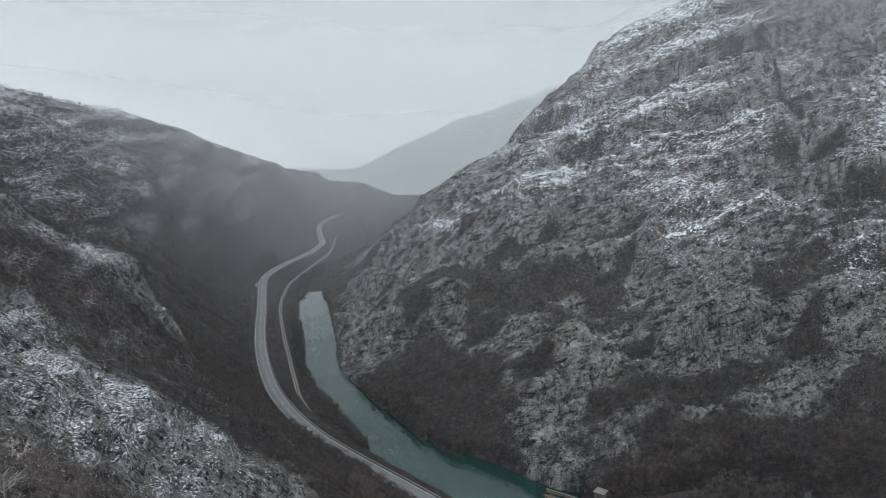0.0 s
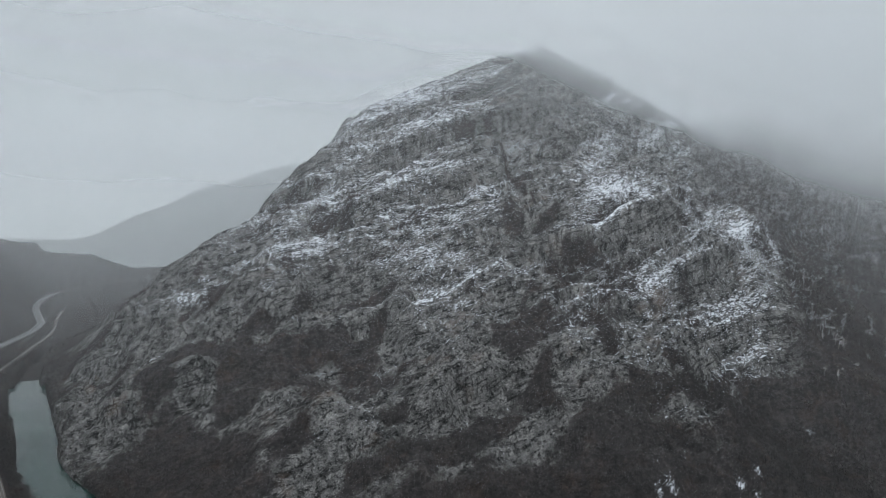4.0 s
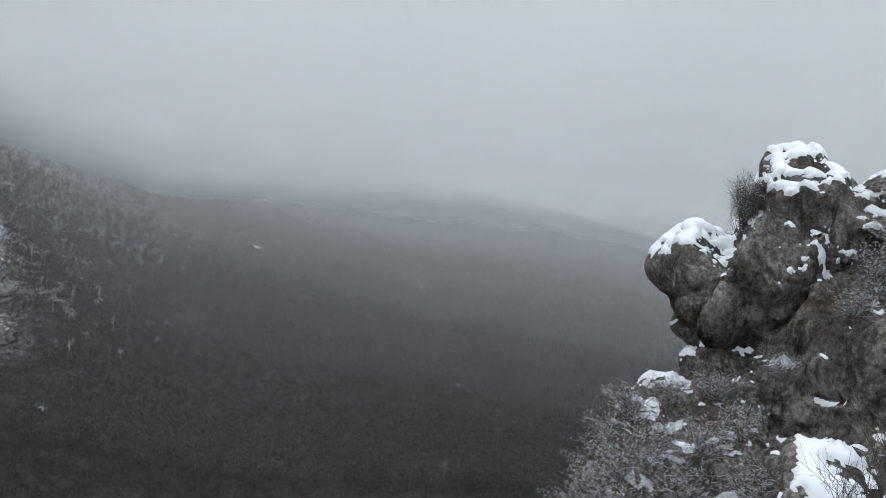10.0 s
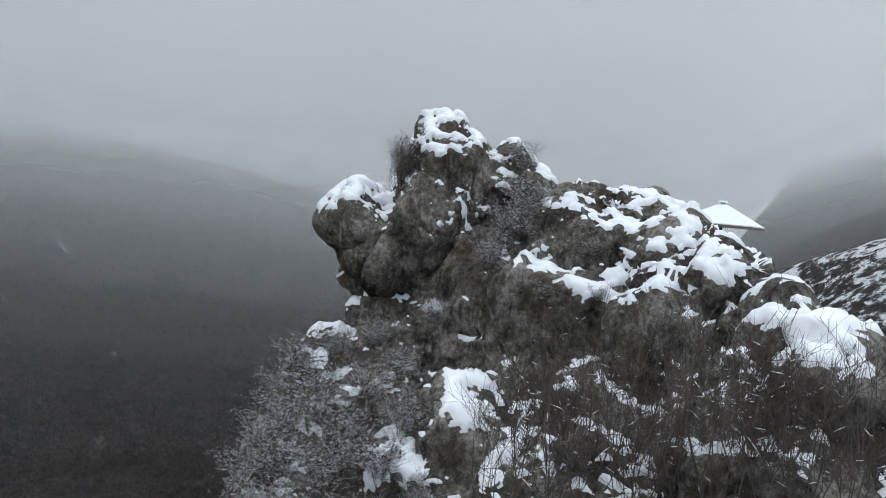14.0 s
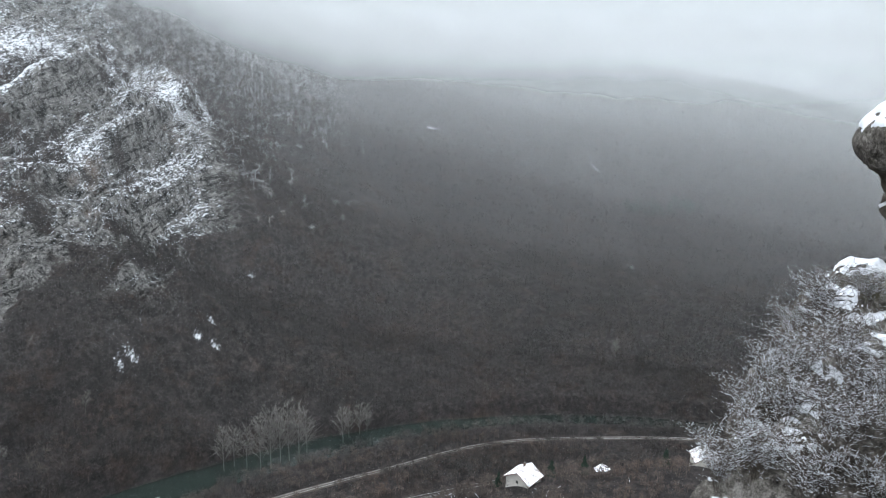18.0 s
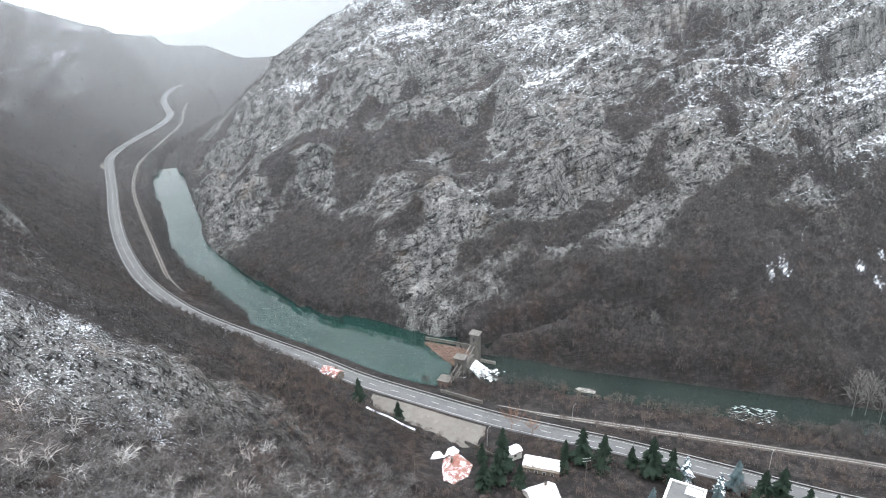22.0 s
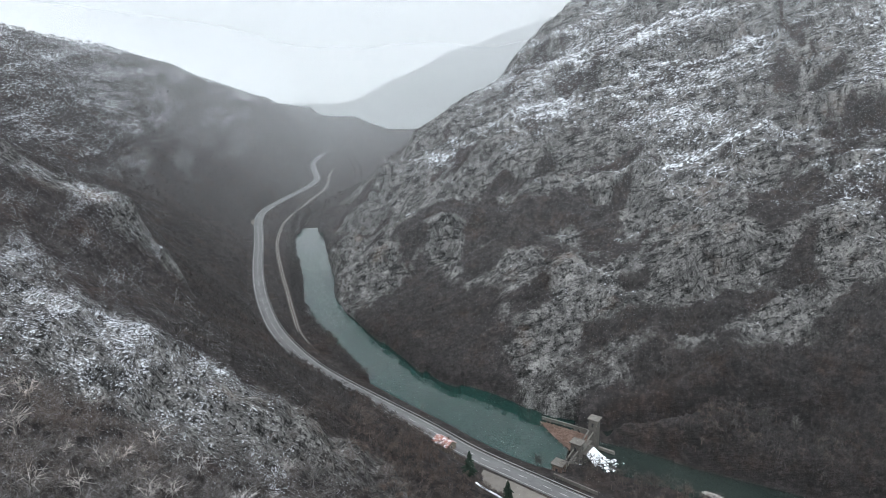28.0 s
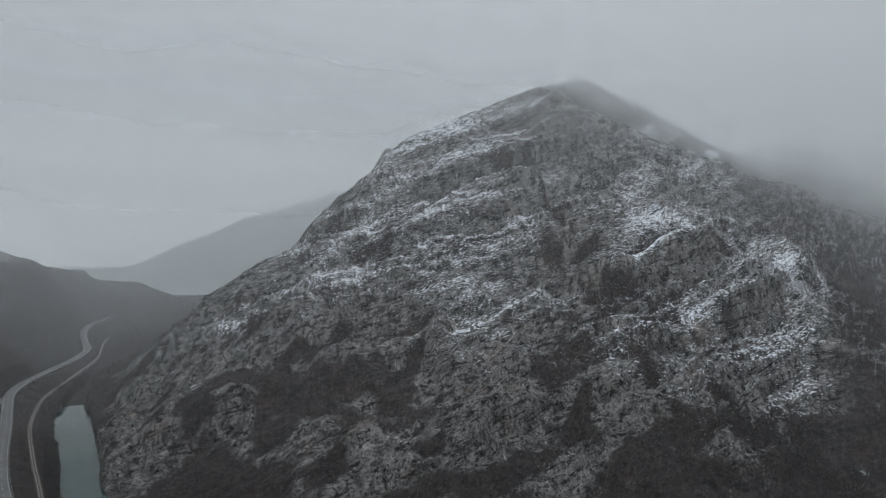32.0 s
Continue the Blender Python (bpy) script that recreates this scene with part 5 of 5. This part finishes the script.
# ---- the rock outcrop beside the viewpoint ----
HEAD_LOBES = [(17.32, -3.06, 182.31, 1.16, 1.60, 0.90), (17.39, -2.61, 182.31, 0.61, 1.10, 0.58), (16.98, -3.45, 181.43, 1.07, 1.50, 0.94), (16.97, -3.66, 180.80, 0.72, 1.20, 0.52), (16.99, -4.49, 182.10, 1.44, 1.80, 1.66), (16.53, -5.49, 181.36, 1.29, 1.60, 1.44), (16.86, -5.00, 183.74, 0.98, 1.30, 1.13), (16.93, -4.61, 184.30, 0.64, 1.00, 0.75), (16.95, -5.34, 183.93, 0.76, 1.20, 0.91), (16.87, -4.68, 184.82, 0.38, 0.70, 0.32), (17.02, -5.71, 184.26, 0.38, 0.90, 0.44), (16.78, -6.45, 183.83, 0.56, 1.00, 0.80), (16.62, -6.91, 183.37, 0.71, 1.20, 0.74), (16.75, -5.71, 182.81, 1.31, 1.50, 1.16)]
RIDGE_LOBES = [(16.04, -5.95, 181.17, 1.83, 1.80, 1.69), (15.56, -7.20, 181.61, 1.69, 1.80, 1.55), (13.33, -8.67, 181.24, 1.97, 2.00, 1.44), (16.53, -4.28, 180.20, 1.56, 1.50, 0.71), (15.65, -7.84, 182.99, 1.08, 1.60, 0.75), (14.83, -8.90, 183.13, 1.14, 1.80, 0.65), (14.09, -9.51, 183.02, 0.59, 1.40, 0.59), (14.48, -8.08, 182.14, 2.04, 2.00, 1.12), (12.86, -8.79, 182.19, 1.02, 1.80, 0.92), (10.92, -8.71, 182.03, 0.69, 1.60, 0.63), (9.10, -8.42, 181.41, 0.64, 1.60, 0.59), (7.43, -7.89, 181.10, 0.65, 1.60, 0.58), (13.61, -7.15, 180.35, 2.82, 2.20, 1.92), (11.26, -8.31, 180.60, 1.75, 2.20, 1.57), (14.87, -5.67, 179.99, 1.46, 1.80, 1.53), (8.66, -8.05, 180.00, 1.50, 2.00, 1.20), (11.01, -7.19, 178.82, 2.26, 2.20, 1.47), (15.45, -4.52, 179.40, 1.62, 1.70, 1.22), (16.53, -3.47, 179.72, 0.87, 1.40, 0.59), (16.24, -2.51, 179.05, 0.86, 1.50, 0.80), (15.38, -1.84, 178.26, 0.93, 1.60, 0.96), (14.18, -1.34, 177.42, 1.00, 1.80, 1.05), (14.24, -3.09, 178.03, 1.64, 1.80, 1.45), (12.59, -5.06, 178.19, 1.77, 2.00, 1.48), (12.63, -1.22, 176.62, 1.11, 2.00, 1.28), (11.75, -3.36, 177.03, 1.90, 2.20, 1.45), (9.67, -5.79, 177.83, 2.34, 2.20, 1.42), (6.98, -7.10, 179.35, 1.65, 2.00, 1.22), (10.91, -1.36, 176.06, 1.39, 2.20, 1.39), (9.69, -3.48, 176.45, 2.00, 2.40, 1.40), (7.92, -5.52, 177.33, 2.21, 2.40, 1.38), (5.70, -6.38, 178.64, 1.73, 2.00, 1.18)]
FROST_SHRUBS = [(95.2, -15.3, 1.6), (97.9, -13.8, 1.3), (101.5, -12.6, 1.2), (97.4, -18.3, 1.8), (101.1, -17.2, 1.5), (103.7, -15.2, 1.3), (94.8, -20.2, 1.8), (99.6, -21.2, 1.7), (104.2, -19.5, 1.5), (94.2, -23.5, 1.8), (98.0, -24.2, 1.7), (91.5, -24.4, 1.6), (102.7, -23.1, 1.5), (111.5, -3.6, 1.9), (112.6, -1.2, 1.8), (110.2, -5.2, 1.2), (112.1, 3.0, 1.3), (106.1, -10.3, 1.1), (115.1, -7.4, 0.8), (118.3, -3.3, 0.7), (92.8, -27.5, 1.7), (96.6, -28.2, 1.7), (90.2, -29.0, 1.7), (101.3, -27.6, 1.5), (105.9, -25.3, 1.2), (119.2, -6.9, 0.6), (93.6, -17.2, 1.3), (92.6, -21.1, 1.5)]
SHOOTS = [(114.6, -22.5, 2.6), (117.2, -20.4, 2.8), (119.7, -22.5, 2.8), (121.7, -20.4, 2.4), (124.8, -20.6, 2.6), (127.5, -21.6, 2.4), (129.7, -19.5, 2.6), (132.4, -19.5, 2.2), (134.4, -20.5, 2.2), (136.0, -18.9, 2.0), (138.5, -19.2, 2.0), (131.3, -22.5, 2.4), (112.6, -25.3, 2.4), (124.1, -24.7, 2.8), (117.4, -26.1, 2.6), (139.9, -16.6, 1.8)]
DRIFTS = [(125.4, -1.1, 0.30), (123.4, -2.4, 0.30), (121.4, -3.4, 0.30), (120.2, -4.4, 0.30), (119.7, -6.1, 0.30), (121.0, -7.5, 0.30), (126.1, 0.1, 0.34), (127.1, -1.8, 0.34), (128.5, -3.7, 0.34), (130.2, -4.8, 0.34), (131.9, -6.0, 0.34), (133.6, -7.6, 0.34), (135.8, -8.1, 0.34), (137.8, -9.1, 0.34), (107.4, -0.3, 0.34), (105.8, -1.5, 0.34), (108.4, -0.9, 0.34), (109.4, 0.0, 0.34), (108.4, -9.6, 0.33), (108.4, -11.9, 0.33), (107.9, -14.3, 0.33), (108.0, -16.5, 0.33), (110.2, -17.1, 0.33), (111.8, -18.7, 0.33), (113.0, -20.7, 0.33), (110.8, -14.4, 0.33), (109.9, -10.8, 0.33), (115.7, -4.5, 0.30), (117.2, -5.7, 0.30), (114.2, -3.3, 0.30), (118.6, -5.6, 0.30), (104.5, 4.1, 0.34), (106.0, 3.5, 0.34), (107.1, 1.8, 0.34), (107.8, 0.6, 0.34), (104.1, 4.7, 0.34), (110.7, 3.3, 0.34), (110.5, 1.4, 0.34), (103.2, -19.0, 0.30), (102.2, -22.7, 0.30), (106.4, -21.9, 0.30), (104.9, -16.8, 0.30), (99.4, -19.5, 0.30), (95.8, -21.0, 0.30), (114.2, 1.3, 0.30), (116.5, 1.1, 0.30), (122.1, 2.1, 0.30), (124.2, 1.7, 0.30), (97.9, 0.0, 0.30), (100.2, 1.1, 0.30)]


def near_rock_material():
    m, n, l, b = material("near_limestone", 0.92, 0.15)
    p = world_pos(m)
    fine, mid = noise_tex(m, 9.0, 12, 0.75, p), noise_tex(m, 0.9, 8, 0.65, p)
    streak = noise_tex(m, 1.0, 7, 0.7, scaled(m, bent(m, p, 1.3, 0.3), (2.6, 2.6, 0.55)))
    grit = noise_tex(m, 34.0, 6, 0.7, p)
    dark = math_node(m, "MULTIPLY", ramp(m, streak, (0.36, (0.28,)), (0.47, (1.0,))), ramp(m, grit, (0.35, (0.5,)), (0.5, (1.0,))))
    stone = blend(m, 1.0, ramp(m, blend(m, 0.5, fine, mid), (0.4, (0.03, 0.027, 0.024)), (0.5, (0.125, 0.115, 0.103)), (0.6, (0.36, 0.34, 0.315))), dark, "MULTIPLY")
    earth = ramp(m, fine, (0.3, (0.018, 0.016, 0.012)), (0.55, (0.072, 0.058, 0.042)), (0.75, (0.14, 0.115, 0.08)))
    moss = ramp(m, fine, (0.35, (0.025, 0.028, 0.01)), (0.7, (0.10, 0.095, 0.035)))
    base = blend(m, ramp(m, noise_tex(m, 0.55, 6, 0.6, p), (0.54, (0.0,)), (0.62, (0.8,))), stone, earth)
    base = blend(m, ramp(m, noise_tex(m, 0.8, 6, 0.6, scaled(m, p, (1.3, 1, 1.1))), (0.62, (0.0,)), (0.7, (0.75,))), base, moss)
    l.new(base, b.inputs["Base Color"])
    bump(m, math_node(m, "MULTIPLY_ADD", grit, 0.25, fine), 1.0, 0.12)
    return m


NEAR_ROCK = near_rock_material()


def drop_crumbs(me):
    """Keep the largest connected body of a mesh."""
    bm = bmesh.new()
    bm.from_mesh(me)
    left, best = set(bm.verts), []
    while left:
        heap = [left.pop()]
        body = list(heap)
        while heap:
            for e in heap.pop().link_edges:
                for v in e.verts:
                    if v in left:
                        left.discard(v)
                        heap.append(v)
                        body.append(v)
        best = body if len(body) > len(best) else best
    keep = set(best)
    bmesh.ops.delete(bm, geom=[v for v in bm.verts if v not in keep], context="VERTS")
    bm.to_mesh(me)
    bm.free()


def rock_mass(name, lobes, label, voxel, rough, rest=0.62, drifts=()):
    """A rock built of lobes grown together, cracked and weathered, with snow lying on it."""
    bm, rng = bmesh.new(), np.random.default_rng(len(lobes))
    for x, y, z, hw, dp, hh in lobes:
        m = Matrix.Translation((x, y, z)) @ Matrix.Rotation(-math.atan2(x, y), 4, "Z") @ Matrix.Diagonal((hw, dp, hh, 1))
        # a block with broken faces
        cuts = [Vector(rng.normal(size=3)).normalized() for k in range(11)]
        deep = rng.uniform(0.74, 1.02, 11)
        for v in bmesh.ops.create_icosphere(bm, subdivisions=4, radius=1.12)["verts"]:
            for c, d in zip(cuts, deep):
                v.co -= c * max(0.0, v.co.dot(c) - d)
            v.co = m @ v.co
    me = bpy.data.meshes.new(name)
    bm.to_mesh(me)
    bm.free()
    ob = new(name, me)
    mod = ob.modifiers.new("grow", "REMESH")
    mod.mode, mod.voxel_size = "VOXEL", voxel
    soft = ob.modifiers.new("soften", "SMOOTH")
    soft.factor, soft.iterations = 0.5, 14
    bpy.context.view_layer.update()
    out = bpy.data.meshes.new_from_object(ob.evaluated_get(bpy.context.evaluated_depsgraph_get()))
    ob.modifiers.clear()
    ob.data = out
    drop_crumbs(out)
    n = len(out.vertices)
    co, no = np.empty(n * 3), np.empty(n * 3)
    for k in range(2):
        out.vertices.foreach_get("co", co)
        out.vertices.foreach_get("normal", no)
        c, d = co.reshape(-1, 3), no.reshape(-1, 3)
        x, y, z = c.T
        if k == 0:
            off = rough * (0.4 * (fbm(x, y, z * 0.7, 1.5, 4, True) - 0.3) + 0.3 * fbm(x, y, z, 0.8, 3))
        else:
            # broken faces: each block of rock leans its own way
            off = np.zeros(n)
            for size, amount in ((1.3, 0.38), (0.5, 0.24), (0.17, 0.2)):
                q = c / size * (1.0, 1.0, 0.62) + 0.25 * np.stack([fbm(x, y, z, size * 1.2, 2), fbm(y, z, x, size * 1.2, 2), fbm(z, x, y, size * 1.2, 2)], 1)
                for i, p in enumerate(q.tolist()):
                    near, at = noise.voronoi(Vector(p))
                    lean = noise.cell_vector(at[0] * 7.31)
                    off[i] += amount * rough * size * ((Vector(p) - at[0]).dot(lean) + 0.35 * lean.x - 0.25 * max(0.0, 0.09 - near[1] + near[0]) / 0.09)
        c = c + d * off[:, None]
        out.vertices.foreach_set("co", c.ravel())
        out.update()
    out.polygons.foreach_set("use_smooth", np.ones(len(out.polygons), bool))
    out.materials.clear()
    out.materials.append(NEAR_ROCK)
    tagged(ob, label, "rock", "limestone outcrop", "structure")
    # snow
    out.vertices.foreach_get("normal", no)
    out.vertices.foreach_get("co", co)
    c, d = co.reshape(-1, 3), no.reshape(-1, 3)
    x, y, z = c.T
    want = d[:, 2] + 0.7 * fbm(x, y, z * 0.6, 1.9, 3) + 0.45 * fbm(x, y, z, 0.3, 4) + 0.4 * fbm(x, y, z, 0.13, 2)
    if len(drifts):
        tree = BVHTree.FromPolygons([tuple(q) for q in c], [tuple(q.vertices) for q in out.polygons])
        for az, el, wide in drifts:
            az, el = radians(az), radians(el)
            hit = tree.ray_cast(Vector(EYE), Vector((math.sin(az) * math.cos(el), math.cos(az) * math.cos(el), math.sin(el))))[0]
            if hit is not None:
                want = want + (0.5 + 1.1 * fbm(x, y, z, 0.45, 4)) * np.exp(-((c - np.array(hit)) ** 2).sum(1) / wide**2)
    depth = np.clip((want - rest) / 0.35, -0.25, 1.0)
    faces = np.array([tuple(p.vertices) for p in out.polygons if len(p.vertices) == 4])
    faces = faces[(depth[faces].max(1) > 0)]
    use = np.unique(faces)
    back = np.full(n, -1)
    back[use] = np.arange(len(use))
    c = c[use] + np.stack([0 * depth[use], 0 * depth[use], 0.07 * depth[use]], 1) + d[use] * 0.03 * np.sign(depth[use])[:, None]
    sn = new("snow_cover", mesh_of("snow_cover", c, back[faces], SNOW, smooth=True))
    sn.parent = ob
    tagged(sn, "fresh white snow lying on the rock", kind="stuff")
    return ob


head = rock_mass("boulder", HEAD_LOBES, "overhanging weathered limestone boulder with a snow-capped knob", 0.06, 0.5, 0.68, DRIFTS)
ridge = rock_mass("rock_ridge", RIDGE_LOBES, "limestone ridge with moss, earth and patchy snow", 0.075, 0.5, 0.95, DRIFTS)
bpy.context.view_layer.update()


def footing(az, el, far=19.0):
    """Where a line of sight from the viewpoint meets the outcrop."""
    way = Vector((math.sin(radians(az)) * math.cos(radians(el)), math.cos(radians(az)) * math.cos(radians(el)), math.sin(radians(el))))
    best = None
    for ob in (ridge, head):
        hit, p, nn, i = ob.ray_cast(Vector(EYE), way)
        if hit and (best is None or (p - Vector(EYE)).length < (best - Vector(EYE)).length):
            best = p
    return best


def shrub(seed, mat, name, label, group, stems, spread, forks, twigs, thick, snowy, bushy=0.12, least=0.15):
    """A bush one unit high: several stems that fork, with snow along the upper side of the twigs."""
    rng = np.random.default_rng(seed)
    ob = thing(name, Matrix(), label, "shrub", group)
    wood, snow = bmesh.new(), bmesh.new()

    def limb(p, q, r0, r1, sides, bare=False):
        tube(wood, [p, p.lerp(q, 0.5) + Vector(rng.normal(size=3)) * (q - p).length * 0.06, q], [r0, (r0 + r1) / 2, r1], sides, False)
        flat = 1 - abs((q - p).normalized().z)
        if not bare and flat > least and rng.uniform() < snowy * flat:
            up = Vector((0, 0, r0 * 0.7))
            a = rng.uniform(0, 0.6)
            b = a + rng.uniform(0.25, 0.4)
            tube(snow, [p.lerp(q, a) + up, p.lerp(q, (a + b) / 2) + up * 1.5, p.lerp(q, b) + up], [thick * 0.1, r0 * 0.8 + thick * 0.35, thick * 0.1], 4, False)

    for s in range(stems):
        a = s * 2.399 + rng.normal() * 0.4
        tip = Vector((math.cos(a) * spread * rng.uniform(0.4, 1), math.sin(a) * spread * rng.uniform(0.4, 1), rng.uniform(0.7, 1.0)))
        limb(Vector((0, 0, -0.15)), tip, thick, thick * 0.3, 5, True)
        for i in range(forks):
            p = tip * rng.uniform(0.2, 0.9)
            q = p + Vector((rng.normal() * spread * 0.45, rng.normal() * spread * 0.45, rng.uniform(0.02, 0.35)))
            limb(p, q, thick * 0.5, thick * 0.22, 4)
            for j in range(twigs):
                u = p.lerp(q, rng.uniform(0.25, 1))
                limb(u, u + Vector((rng.normal() * bushy, rng.normal() * bushy, rng.uniform(-0.02, 0.16))), thick * 0.3, thick * 0.18, 3)
    part("branch_work", wood, mat, ob)
    tagged(part("snow", snow, SNOW, ob), kind="stuff")
    return ob


FROST = [shrub(300 + i, BARK, "shrub", "bare bush laden with frost and snow on the rock", "frosted bushes on the outcrop", 10, 0.55, 13, 14, 0.005, 2.2, 0.08) for i in range(4)]
UPRIGHT = [shrub(320 + i, BARK, "sapling", "slender bare sapling with snow on its twigs", "saplings below the outcrop", 5, 0.3, 12, 5, 0.0042, 0.3, 0.045, 0.35) for i in range(3)]
for protos, places, sink in ((FROST, FROST_SHRUBS, 0.05), (UPRIGHT, SHOOTS, 0.1)):
    for i, (az, el, h) in enumerate(places):
        h *= 0.66 if protos is FROST else 0.95
        p = footing(az, el)
        if p is None:
            continue
        m = pose(p.x, p.y, p.z - sink, 0, 0, i * 67) @ Matrix.Diagonal((h, h, h, 1))
        copy_thing(protos[i % len(protos)], m).matrix_basis = m
top = shrub(340, BARK, "shrub", "dense upright bush on top of the boulder", "frosted bushes on the outcrop", 22, 0.22, 10, 7, 0.006, 0.8, 0.08)
perch = footing(102.3, 0.6)
top.matrix_basis = pose(perch.x, perch.y, perch.z - 0.15) @ Matrix.Diagonal((1.4, 1.4, 1.4, 1))
TALL = [shrub(360 + i, BARK, "young_tree", "bare young tree sprinkled with snow below the viewpoint", "young trees below the viewpoint", 8, 0.45, 22, 12, 0.0024, 1.6, 0.05) for i in range(3)]
LOWER = [(62, 26, 6), (65, 25, 7), (68, 27, 7), (71, 26, 8), (74, 25, 7), (76, 27, 8), (79, 25, 7), (82, 24, 7), (84, 23, 7), (73, 28, 9), (78, 28, 8), (67, 24, 6), (81, 27, 8), (86, 22, 6)]
for i, (az, r, h) in enumerate(LOWER):
    x, y = r * math.sin(radians(az)), r * math.cos(radians(az))
    m = pose(x, y, ground_at(x, y) - 0.3, 0, 0, i * 51) @ Matrix.Diagonal((h * 0.8, h * 0.8, h, 1))
    copy_thing(TALL[i % 3], m).matrix_basis = m
for src in FROST + UPRIGHT + TALL:
    for o in (*src.children_recursive, src):
        bpy.data.objects.remove(o)

# ---- picnic shelter and car park on the plateau ----
shelter = thing("picnic_shelter", pose(33.2, -25.8, 179.2, 0, 0, 40), "mushroom-shaped picnic shelter with a snowy pyramid roof", "shelter")
bm = bmesh.new()
for nm, lift, mat, half in (("roof", 0.0, WOOD, 2.0), ("roof_snow", 0.06, SNOW, 1.98)):
    bm = bmesh.new()
    ring = [bm.verts.new((sx * half, sy * half, 4.05 + lift)) for sx, sy in ((-1, -1), (1, -1), (1, 1), (-1, 1))]
    under = [bm.verts.new((v.co.x, v.co.y, v.co.z - (0.14 if lift == 0 else 0.05))) for v in ring]
    apex = bm.verts.new((0, 0, 5.2 + lift * 2.2))
    for k in range(4):
        bm.faces.new((ring[k], ring[(k + 1) % 4], apex))
        bm.faces.new((under[k], under[(k + 1) % 4], ring[(k + 1) % 4], ring[k]))
    bm.faces.new(under[::-1])
    part(nm, bm, mat, shelter)
part("post", tube(bmesh.new(), [(0, 0, -0.5), (0, 0, 4.1)], [0.13, 0.12], 8), DARK, shelter)
part("finial", tube(bmesh.new(), [(0, 0, 5.3), (0, 0, 5.42)], [0.3, 0.22], 8), SNOW, shelter)

lot = part("car_park", prism(bmesh.new(), [(40, -44), (48.8, -48.2), (60, -58), (76, -70), (80, -86), (60, -80), (44, -62)], 177.6, 178.35), ASPHALT)
tagged(lot, "wet grey asphalt car park with snow along its edge", "car park", kind="structure")
